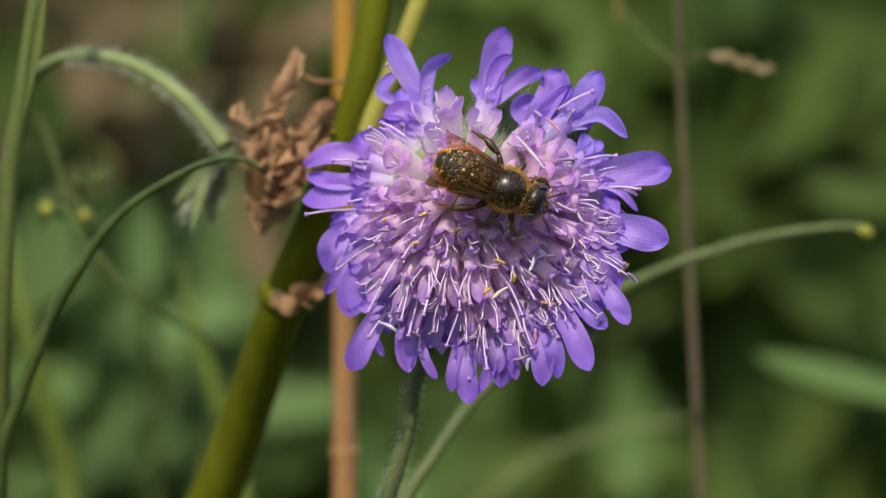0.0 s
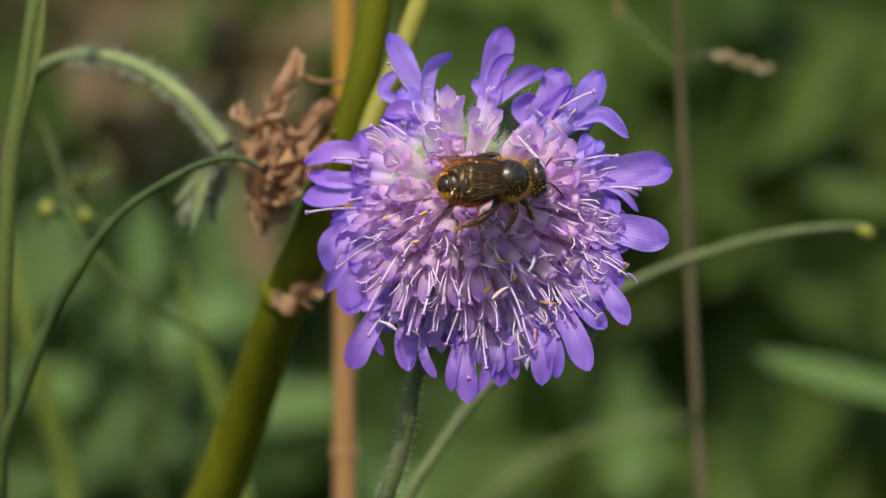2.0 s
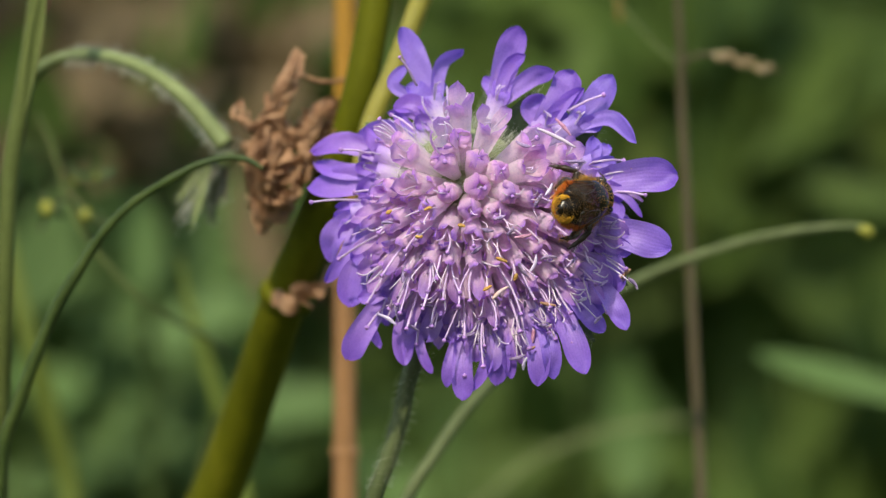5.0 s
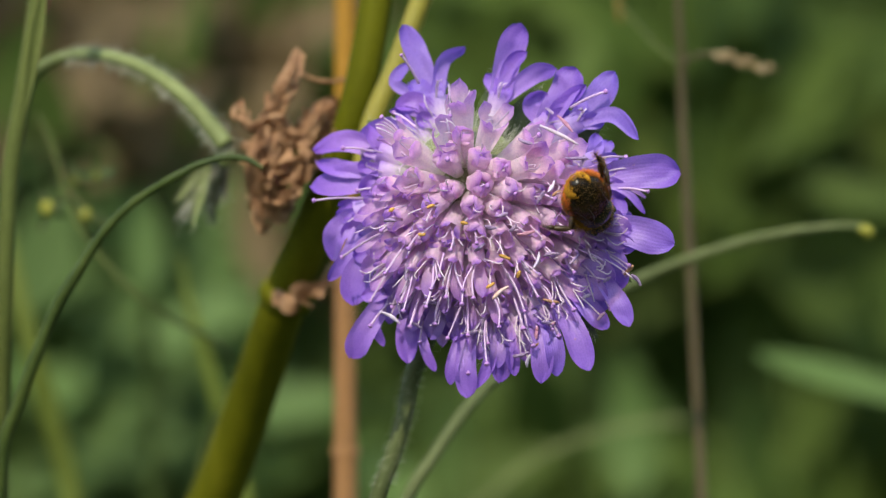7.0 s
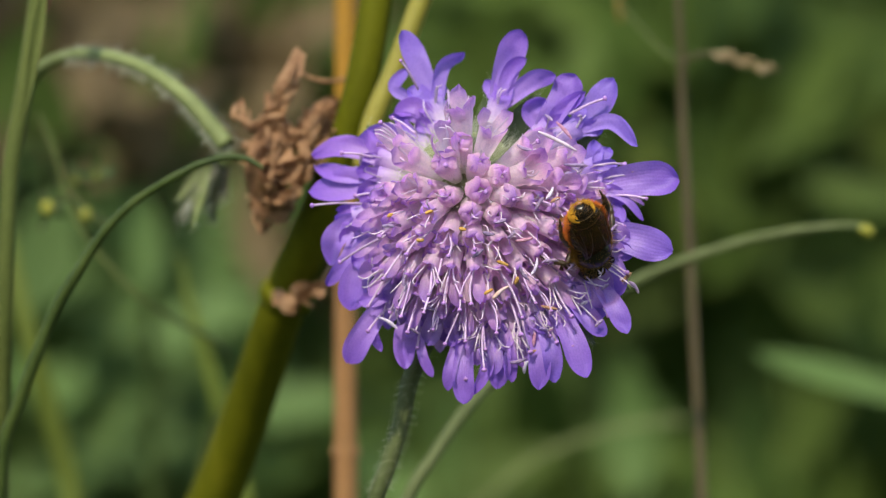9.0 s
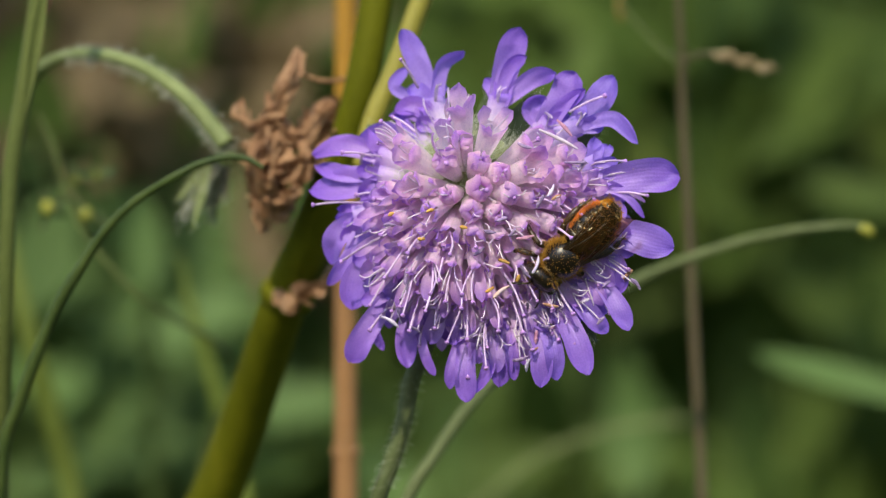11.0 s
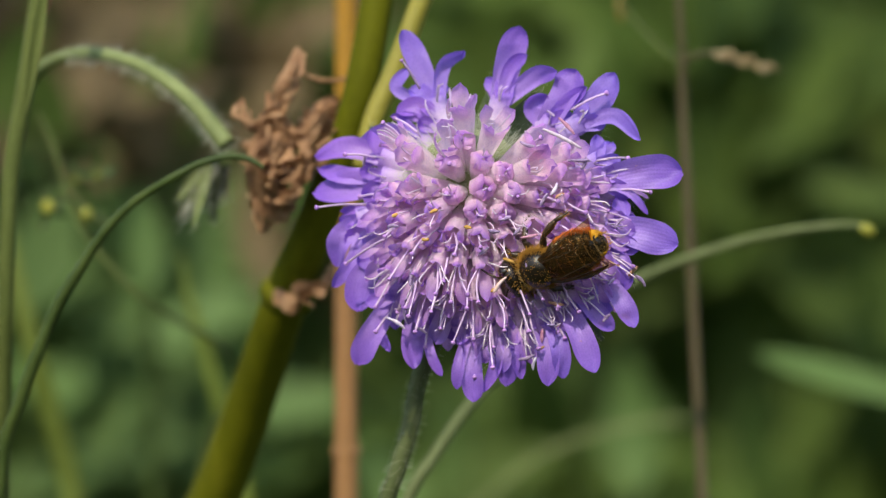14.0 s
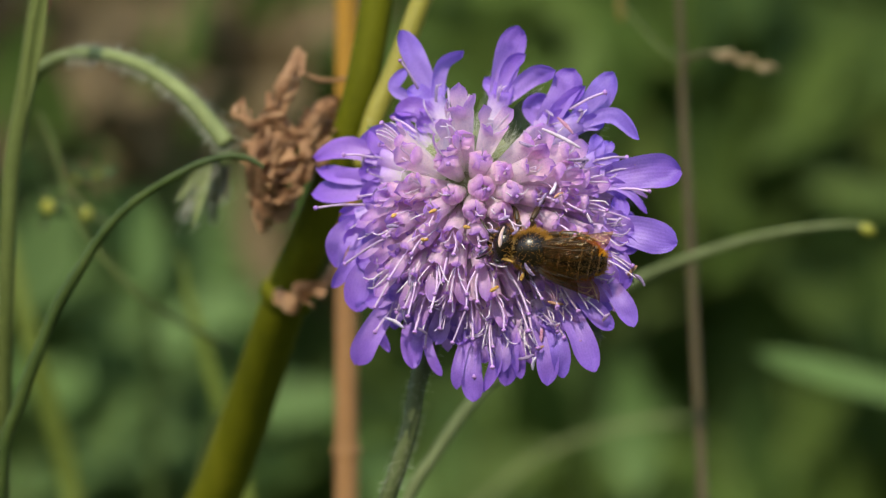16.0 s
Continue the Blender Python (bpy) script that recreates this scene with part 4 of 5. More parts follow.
    for _ in range(3200):
        n = V(-abs(r.gauss(0, 0.6)), r.gauss(0, 1), r.gauss(0, 0.8)).normalized()
        if n.x > -0.08 or n.z > 0.22 + 0.25 * noise.noise(n * 4) and abs(n.y) < 0.62 or noise.noise(n * 2.6 + V(3, 1, 7)) < -0.22:
            continue
        bmesh.ops.create_icosphere(bm, subdivisions=1, radius=r.uniform(0.02, 0.055), matrix=Matrix.Translation(V(-4.7, 0, 0.1) + V(n.x * 1.15, n.y * 1.42, n.z * 1.12)))
    stuff(part("tail_pollen", bm, POLLEN, bee, "yellow pollen dusted over the tail"))
    bm = bmesh.new()
    for _ in range(2400):
        x = r.uniform(-4.6, -0.6)
        f = r.uniform(math.pi - 0.25, 2 * math.pi + 0.25)
        w = float(np.interp(-x, [0.6, 2, 3.1, 4.1, 5.3], [1.7, 2.0, 1.95, 1.6, 0.95]))
        q = (x, w * math.cos(f), w * 0.62 * math.sin(f) + 0.15)
        hair(bm, q, (-0.8, math.cos(f) * 1.1, math.sin(f) * 0.8), r.uniform(0.35, 0.75), 0.024)
    stuff(part("pollen_brush", bm, SCOPA, bee, "orange pollen brush under the abdomen"))
    # wings
    wings = []
    for s in (-1, 1):
        root = V(1.2, s * 1.15, 1.35)
        for name, length, width, drop in (("forewing", 7.4, 2.75, 0.0), ("hindwing", 5.0, 2.2, -0.10)):
            bm = bmesh.new()
            grid = []
            for i in range(15):
                v = i / 14
                lead = 0.10 * math.sin(v * math.pi)
                chord = width * (0.36 * (1 - v ** 6) + 0.64 * math.sin(math.pi * min(1.0, 0.06 + v * 0.94)) ** 0.6 * (0.55 + 0.45 * v))
                row = []
                for k in range(7):
                    c = k / 6
                    y = s * (0.55 * v * 0.6 + lead) - s * c * chord + s * 0.25
                    z = drop + 0.72 * math.sin(min(1.0, v * 2.4) * 1.57) - 0.9 * max(0.0, v - 0.5) + 0.05 * math.sin(c * 11 + v * 7) * v - 0.5 * (1 - c) ** 2 * (0.4 + v)
                    row.append(bm.verts.new(root + V(-v * length, y, z)))
                grid.append(row)
            for a, b in zip(grid, grid[1:]):
                for k in range(6):
                    bm.faces.new((a[k], b[k], b[k + 1], a[k + 1]))
            wing = part(name, bm, WING, bee, "smoky brown see-through " + name, pivot=root)
            bm = bmesh.new()
            for c0, c1, end in ((0.0, 0.0, 0.93), (0.1, 0.22, 0.72), (0.3, 0.62, 0.66), (0.22, 0.0, 0.5)):
                pts = []
                for i in range(7):
                    v = end * i / 6
                    lead = 0.10 * math.sin(v * math.pi)
                    chord = width * (0.36 * (1 - v ** 6) + 0.64 * math.sin(math.pi * min(1.0, 0.06 + v * 0.94)) ** 0.6 * (0.55 + 0.45 * v))
                    c = c0 + (c1 - c0) * v / end
                    y = s * (0.55 * v * 0.6 + lead) - s * c * chord + s * 0.25
                    z = drop + 0.72 * math.sin(min(1.0, v * 2.4) * 1.57) - 0.9 * max(0.0, v - 0.5) + 0.05 * math.sin(c * 11 + v * 7) * v - 0.5 * (1 - c) ** 2 * (0.4 + v)
                    pts.append((*(root + V(-v * length, y, z + 0.01)), 0.032 - 0.016 * v))
                tube(bm, pts, 5, 2)
            part("wing_vein", bm, LEGS, wing)
            wings.append((wing, s, name))
    # legs
    legs = []
    plan = (((2.9, 1.1, -1.15), (3.9, 2.3, -0.9), (4.7, 2.9, -1.9), (5.5, 2.7, -2.5)),
            ((1.9, 1.2, -1.2), (2.1, 2.9, -0.5), (1.5, 3.8, -1.7), (0.9, 4.3, -2.5)),
            ((0.9, 1.1, -1.1), (-0.6, 2.5, -0.3), (-2.7, 3.0, -0.5), (-4.3, 2.8, -0.8)))
    for i, joints in enumerate(plan):
        for s in (-1, 1):
            hip, knee, ankle, toe = (V(x, s * y, z) for x, y, z in joints)
            bm = bmesh.new()
            tube(bm, [(*hip, 0.28), (*hip.lerp(knee, 0.5), 0.40), (*knee, 0.24)], 8, 4)
            leg = part("leg", bm, LEGS, bee, "dark hairy leg", pivot=hip)
            bm = bmesh.new()
            tube(bm, [(*knee, 0.22), (*knee.lerp(ankle, 0.6), 0.40 if i == 2 else 0.30), (*ankle, 0.22)], 8, 4)
            part("shin", bm, LEGS, leg)
            bm = bmesh.new()
            tube(bm, [(*ankle, 0.20), (*ankle.lerp(toe, 0.35), 0.24), (*ankle.lerp(toe, 0.6), 0.13), (*toe, 0.08)], 7, 4)
            part("foot", bm, LEGS, leg)
            bm = bmesh.new()
            for _ in range(300 if i == 2 else 170):
                a, b = ((hip, knee), (knee, ankle), (knee, ankle), (ankle, toe))[r.randrange(4)]
                w = V(r.gauss(0, 1), r.gauss(0, 1), r.gauss(0, 1)).normalized()
                hair(bm, a.lerp(b, r.random()) + w * 0.2, w + (b - a).normalized() * 0.8, r.uniform(0.25, 0.55), 0.018)
            stuff(part("leg_fur", bm, FUR_DARK if i == 1 else FUR, leg))
            legs.append((leg, i, s, hip))
    return bee, wings, legs


bee, wings, legs = build_bee()
bee.scale = (0.97, 1.01, 1.02)

# ---- stems, leaves and grasses round the flower ----
GROW = "stems round the flower"


def stalk(name, points, mat, label, category="stem", segs=12, group=GROW, ribs=0.0, flat=1.0):
    """A plant stem from the ground up; points run from the foot to the top and carry radii."""
    foot = points[0]
    plant = thing(name, foot[:3], label, category, group)
    bm = bmesh.new()
    line = tube(bm, points, segs, 8, flat, ribs)
    stem = part("stem", bm, mat, plant)
    return plant, stem, line


olive, olive_stem, _ = stalk("hollow_stem", [(-70, 90, GROUND - 10, 4.6), (-62, 80, -250, 3.8), (*(-32.0, 66.0, -38.8), 3.1), (*(-25.9, 60.0, -28.2), 2.85), (*(-21.0, 52.0, -15.7), 2.65), (*(-17.1, 43.0, -4.9), 2.55), (*(-13.6, 37.0, 3.1), 2.25), (*(-9.6, 32.0, 13.9), 1.85), (*(-7.1, 32.0, 26.6), 1.75), (*(-5.7, 34.0, 38.8), 1.6)], STEM_OLIVE, "thick olive-green hollow stem with a node", ribs=0.05)
bm = bmesh.new()
tube(bm, [(*(-17.9, 43.0, -6.6), 2.4), (*(-17.4, 43.0, -5.6), 3.0), (*(-16.8, 43.0, -4.6), 2.95), (*(-16.3, 43.0, -3.5), 2.35)], 14, 5)
part("node", bm, STEM_OLIVE, olive)

straw, _, _ = stalk("straw_stem", [(-21, 92, GROUND - 10, 2.3), (-12, 84, -200, 1.9), (*(-11.5, 80.0, -29.4), 1.42), (*(-11.5, 79.0, -13.2), 1.37), (*(-11.4, 78.0, 2.7), 1.37), (*(-11.4, 78.0, 29.3), 1.32), (*(-11.3, 78.0, 39.2), 1.26)], STEM_STRAW, "dry ochre straw stem standing upright")
bm = bmesh.new()
tube(bm, [(*(-11.5, 80.0, -24.9), 1.42), (*(-11.5, 80.0, -24.3), 1.7), (*(-11.5, 80.0, -23.6), 1.68), (*(-11.5, 80.0, -23.0), 1.39)], 12, 4)
part("node", bm, STEM_STRAW, straw, "slightly swollen joint")
stalk("yellow_stem", [(*(-8.6, 27.0, 8.4), 1.1), (*(-7.4, 27.0, 13.5), 1.15), (*(-5.0, 27.0, 19.1), 1.15), (*(-2.3, 27.0, 26.3), 1.1), (*(1.0, 27.0, 34.6), 1.0)], STEM_YELLOW, "yellow-green side stem branching upward")


def curl(bm, points, width, seed):
    """A dried strip of leaf that twists along its line."""
    r = random.Random(seed)
    line = spline([(*p, 0) for p in points], 8)
    grid = []
    for i, q in enumerate(line):
        a, b = line[max(i - 1, 0)], line[min(i + 1, len(line) - 1)]
        w = V(*(b - a)[:3]).normalized()
        v = i / (len(line) - 1)
        f = seed + 7.5 * v + 1.3 * math.sin(v * 9 + seed)
        s = (V(0, -1, 0).cross(w)).normalized()
        n = w.cross(s)
        d = s * math.cos(f) + n * math.sin(f)
        e = w.cross(d)
        half = 0.5 * width * (0.35 + 0.65 * math.sin(math.pi * min(1, 0.1 + v * 0.88)) + 0.15 * r.uniform(-1, 1))
        grid.append([bm.verts.new(V(*q[:3]) + d * half * u + e * half * (0.9 * u * u + 0.15 * math.sin(5 * v + 3 * u))) for u in (-1, -0.5, 0, 0.5, 1)])
    for a, b in zip(grid, grid[1:]):
        for k in range(4):
            bm.faces.new((a[k], a[k + 1], b[k + 1], b[k]))


bm = bmesh.new()
curl(bm, ((-17.5, 39.0, -4.3), (-17.3, 37.0, -5.2), (-16.1, 36.0, -5.5), (-14.6, 37.0, -4.8), (-13.0, 39.0, -3.1), (-12.5, 41.0, -1.8)), 2.6, 1.2)
curl(bm, ((-17.3, 37.0, -5.4), (-15.4, 36.0, -5.9), (-14.0, 37.0, -4.3), (-12.6, 38.0, -3.5)), 2.4, 2.9)
part("dry_sheath", bm, DEAD, olive, "dry brown sheath round the node")
dead = thing("dead_leaf", (-11.2, 36.0, 14.7), "shrivelled brown dead leaf curled round the stem", "dead leaf")
strips = (((((-10.4, 35.0, 15.2)), ((-12.6, 32.0, 14.8)), ((-14.7, 31.0, 12.1)), ((-17.0, 30.0, 10.3)), ((-19.4, 32.0, 5.5)), ((-19.0, 33.0, 1.9))), 2.6),
          ((((-15.3, 32.0, 21.2)), ((-16.7, 30.0, 17.5)), ((-18.2, 30.0, 14.5)), ((-19.7, 30.0, 12.1)), ((-21.7, 33.0, 13.3)), ((-22.1, 35.0, 15.8))), 2.2),
          ((((-11.2, 35.0, 11.6)), ((-13.5, 31.0, 9.1)), ((-15.8, 30.0, 8.5)), ((-17.6, 30.0, 6.1)), ((-17.1, 31.0, 3.7)), ((-15.3, 33.0, 6.7))), 2.4),
          ((((-18.3, 31.0, 15.7)), ((-18.8, 29.0, 12.0)), ((-19.7, 29.0, 9.0)), ((-20.0, 30.0, 6.7)), ((-19.8, 31.0, 3.7)), ((-18.3, 32.0, 2.5))), 2.6),
          ((((-10.7, 36.0, 15.9)), ((-11.7, 34.0, 12.8)), ((-13.8, 33.0, 11.5)), ((-15.4, 34.0, 13.4)), ((-14.5, 35.0, 15.2))), 1.8),
          )
more_strips = (
          ((((-13.5, 32.0, 10.9)), ((-14.9, 30.0, 7.9)), ((-16.1, 30.0, 5.5)), ((-18.3, 31.0, 6.7)), ((-19.9, 33.0, 8.5)), ((-21.4, 34.0, 9.1))), 2.0),
          ((((-16.8, 31.0, 18.7)), ((-17.0, 29.0, 15.6)), ((-16.4, 30.0, 12.7)), ((-17.6, 29.0, 10.8)), ((-18.8, 30.0, 8.5)), ((-20.7, 32.0, 7.9))), 2.0),
          ((((-10.6, 35.0, 13.7)), ((-12.9, 31.0, 13.0)), ((-14.1, 29.0, 10.7)), ((-14.6, 30.0, 8.5)), ((-16.4, 30.0, 7.3)), ((-17.4, 31.0, 4.6))), 2.2),
          ((((-21.4, 33.0, 11.5)), ((-20.0, 30.0, 10.7)), ((-18.2, 29.0, 9.3)), ((-18.8, 29.0, 6.6)), ((-17.6, 30.0, 4.6)), ((-19.0, 31.0, 3.1))), 2.2),
          ((((-12.3, 34.0, 15.8)), ((-13.5, 31.0, 13.6)), ((-15.8, 30.0, 11.8)), ((-17.3, 30.0, 13.0)), ((-18.6, 31.0, 11.5))), 1.6))
for i, (pts, width) in enumerate(strips + more_strips):
    for j in range(3):
        bm = bmesh.new()
        jig = [V(p) + V(rng.uniform(-0.8, 0.8), rng.uniform(-1.5, 2.5), rng.uniform(-0.8, 0.8)) * (0.4 if j == 0 else 1.2) for p in pts]
        curl(bm, [tuple(p) for p in jig], width * (0.85, 0.5, 0.32)[j], i * 1.7 + 0.4 + j * 2.1)
        part("leaf_strip", bm, DEAD, dead)
bm = bmesh.new()
tube(bm, [(-17.0, 32, 18.0, 0.30), (-15.4, 32, 18.6, 0.22), (-13.2, 33, 18.0, 0.24), (-10.9, 34.5, 18.1, 0.24), (-9.5, 36, 19.0, 0.2), (-8.9, 37, 20.6, 0.1)], 7, 6, flat=0.6)
part("tendril", bm, DEAD, dead, "thin dry tendril")

reed, _, _ = stalk("reed_stem", [(-64, 46, GROUND - 10, 2.0), (-62, 42, -260, 1.8), (-48.0, 36.0, -30.9, 1.20), (-47.0, 32.0, -15.6, 0.95), (-46.4, 29.0, -7.1, 0.85), (-46.1, 28.0, 1.0, 0.88), (-45.6, 28.0, 9.0, 0.98), (-44.2, 28.0, 17.1, 1.02), (-43.0, 28.0, 24.5, 1.08), (-41.8, 28.0, 32.3, 1.10), (-41.1, 28.0, 37.7, 1.00)], REED, "green reed-like stem with a reddish joint")
bm = bmesh.new()
tube(bm, [(*(-42.2, 27.0, 24.3), 0.2), (*(-42.1, 27.0, 25.0), 0.45), (*(-42.0, 27.0, 25.9), 0.6), (*(-41.8, 27.0, 27.5), 0.6)], 12, 4)
part("joint", bm, JOINT, reed, "reddish-brown stem joint")
bm = bmesh.new()
leaf(bm, (-41.9, 26.0, 27.7), (-0.16, -0.02, -1), (0.3, -1, 0), 14, 1.3, 0.02, 0.5)
part("leaf_sheath", bm, REED, reed)

# nodding bud on its fuzzy arched stem
bud, bud_stem, line = stalk("nodding_bud", [(-60, 60, GROUND - 10, 1.6), (-58, 60, -260, 1.3), (*(-50.2, 54.0, -16.4), 0.8), (*(-49.1, 56.0, 1.3), 0.6), (*(-47.8, 54.0, 13.3), 0.6), (*(-46.1, 52.0, 18.2), 0.65), (*(-43.1, 47.0, 20.6), 0.7), (*(-38.4, 42.0, 21.2), 0.74), (*(-32.4, 37.0, 19.5), 0.8), (*(-27.7, 34.0, 16.3), 0.88), (*(-24.8, 33.0, 13.1), 0.98), (*(-23.1, 32.0, 11.0), 1.05)], FUZZY, "pale fuzzy arched stem with a nodding seed head", "plant")
bm = bmesh.new()
for _ in range(900):
    i = rng.randrange(len(line) - 36, len(line) - 1)
    q = V(*line[i][:3])
    f = rng.uniform(0, 6.28)
    w = V(math.cos(f), math.sin(f) * 0.7, math.sin(f))
    hair(bm, q + w * 0.55, w + V(0.2, 0, -0.2), rng.uniform(0.8, 2.2), 0.022)
stuff(part("stem_fuzz", bm, WHITE_HAIR, bud_stem))
bm = bmesh.new()
ball(bm, (-23.2, 33.0, 9.8), (1.15, 1.15, 1.2), u=14, v=9)
part("seed_head", bm, FUZZY, bud, "small green seed head")
for i in range(22):
    bm = bmesh.new()
    root = V((-24.2, 36.0, 10.2)) + V(rng.uniform(-1.6, 1.2), rng.uniform(-1, 8), rng.uniform(-0.8, 0.4))
    way = V(rng.uniform(-0.85, 0.15), rng.uniform(0.0, 0.6), -1).normalized()
    long = rng.uniform(5.0, 9.5)
    leaf(bm, root, way, (0.2, -1, 0.2), long, rng.uniform(0.6, 1.2), rng.uniform(-0.5, 0.3), 0.3, twist=rng.uniform(-1.5, 1.5))
    sepal = part("sepal", bm, (FUZZY, SEPAL, STEM_GREY, SEPAL)[i % 4], bud)
    bm = bmesh.new()
    for _ in range(50):
        hair(bm, root + way * long * rng.uniform(0.1, 1), V(rng.uniform(-1, 1), -0.5, rng.uniform(-1, 0.2)), rng.uniform(0.6, 1.6), 0.02)
    stuff(part("sepal_hair", bm, WHITE_HAIR, sepal))

# grasses
stalk("wild_grass", [(-52, 36, GROUND - 10, 1.2), (-50, 32, -250, 1.1), (-46.2, 24.0, -21.7, 0.72), (-44.5, 23.0, -16.6, 0.70), (-42.3, 22.0, -10.8, 0.66), (-40.2, 21.5, -5.9, 0.62), (-37.7, 21.0, -1.9, 0.58), (-35.3, 20.5, 1.7, 0.53), (-32.5, 20.0, 4.5, 0.50), (-30.2, 19.5, 6.1, 0.46), (-28.1, 19.0, 7.3, 0.44), (-25.4, 19.0, 8.7, 0.40), (-22.2, 19.0, 9.5, 0.37), (-20.1, 18.5, 9.2, 0.33), (-18.6, 18.0, 8.3, 0.20)], GRASS_DARK, "thin arching dark green grass stem", segs=8)
stalk("meadow_grass", [(-40, 110, GROUND - 10, 2.4), (-42, 100, -250, 2.2), (*(-50.2, 154.0, -35.1), 1.5), (*(-52.9, 152.0, -22.8), 1.5), (*(-55.8, 150.0, -11.3), 1.3), (*(-57.7, 150.0, -2.2), 0.9), (*(-58.7, 150.0, 4.6), 0.3)], GRASS, "broad soft green grass blade", "grass", flat=0.25)
stalk("meadow_grass", [(-30, 130, GROUND - 10, 1.8), (-30, 120, -250, 1.6), (*(-26.3, 145.0, -34.6), 1.1), (*(-29.3, 144.0, -22.5), 1.05), (*(-31.8, 143.0, -13.4), 0.9), (*(-34.0, 142.0, -5.9), 0.5), (*(-34.9, 142.0, -0.7), 0.2)], GRASS, "broad soft green grass blade", "grass", flat=0.3)
brown, _, _ = stalk("dry_grass", [(36, 80, GROUND - 10, 1.2), (34, 74, -220, 1.0), (*(30.9, 86.0, -31.0), 0.62), (*(29.9, 85.0, -10.7), 0.6), (*(29.2, 84.0, 2.8), 0.55), (*(28.4, 83.0, 16.2), 0.5), (*(28.2, 82.0, 22.5), 0.42), (*(27.8, 81.0, 29.5), 0.4), (*(27.5, 80.0, 39.4), 0.25)], STEM_BROWN, "dry brown grass stalk with a small seed spikelet", "grass", 8)
bm = bmesh.new()
tube(bm, [(*(28.2, 82.0, 22.0), 0.3), (*(30.1, 81.0, 22.9), 0.2), (*(32.7, 80.0, 23.1), 0.2)], 6, 5)
part("side_branch", bm, STEM_BROWN, brown)
for i in range(6):
    bm = bmesh.new()
    c = V((32.7, 80.0, 22.9)).lerp(V((38.5, 80.0, 21.1)), i / 5)
    c = c + V(0, 0, 0.35 if i % 2 else -0.3)
    tube(bm, [(*(c - V(0.9, 0, -0.3)), 0.15), (*c, 0.58 - 0.03 * i), (*(c + V(1.0, 0, -0.45)), 0.1)], 7, 3)
    part("spikelet", bm, SEED, brown, "buff seed husk")
bm = bmesh.new()
tube(bm, [(28.1, 82.0, 21.8, 0.24), (26.0, 90.0, 24.2, 0.2), (23.6, 98.0, 27.5, 0.2), (21.6, 104.0, 30.4, 0.2)], 6, 5)
part("side_branch", bm, REED, brown)
bm = bmesh.new()
tube(bm, [(21.6, 104.0, 31.4, 0.2), (21.8, 104.0, 29.8, 0.45), (21.9, 104.0, 27.9, 0.15)], 7, 4)
part("spikelet", bm, SEED_OCHRE, brown, "ochre seed husk")
arch, _, _ = stalk("bent_stem", [(-14, 40, GROUND - 10, 1.6), (-12, 40, -220, 1.2), (*(-4.2, 42.0, -28.3), 0.72), (*(-1.1, 43.0, -22.8), 0.72), (*(2.8, 46.0, -17.3), 0.72), (*(7.9, 52.0, -12.4), 0.72), (*(13.2, 60.0, -8.4), 0.7), (*(19.2, 66.0, -5.1), 0.67), (*(23.9, 69.0, -2.9), 0.66), (*(29.0, 68.0, -0.9), 0.62), (*(35.5, 68.0, 1.1), 0.58), (*(42.0, 68.0, 2.3), 0.5), (*(46.6, 68.0, 2.7), 0.42), (*(48.5, 68.0, 2.5), 0.4)], SAGE, "bent grey-green stem with a yellowish tip", "stem", 8)
bm = bmesh.new()
ball(bm, (48.7, 68.0, 2.1), (1.1, 0.7, 0.7), Euler((0, 0.5, 0)).to_matrix(), u=10, v=7)
part("tip", bm, BUD, arch, "yellowish bud at the tip")
stalk("meadow_grass", [(20, 150, GROUND - 10, 2.2), (14, 145, -230, 0.95), (*(-0.3, 225.0, -44.6), 0.5), (*(6.7, 222.0, -37.7), 0.5), (*(14.2, 220.0, -31.5), 0.48), (*(25.2, 218.0, -27.3), 0.42), (*(33.7, 218.0, -25.9), 0.4), (*(37.5, 218.0, -25.8), 0.25)], FUZZY, "soft arching green grass blade", "grass", flat=0.5)
bm = bmesh.new()
leaf(bm, (48.6, 235.0, -16.3), (1, 0.1, -0.30), (-0.2, -1, 0.6), 36, 4.9, 0.2, 0.2)
wide = thing("broad_leaf", (80.3, 245.0, -30.9), "broad pale green leaf blade held level", "leaf", "leaves behind the flower")
part("blade", bm, LEAF_PALE, wide)
bm = bmesh.new()
tube(bm, [(82, 260, GROUND - 10, 1.5), (80, 250, -200, 1.3), (*(84.9, 246.0, -34.5), 0.9), (*(78.6, 238.0, -26.7), 0.7)], 8, 6)
part("stalk", bm, GRASS, wide)
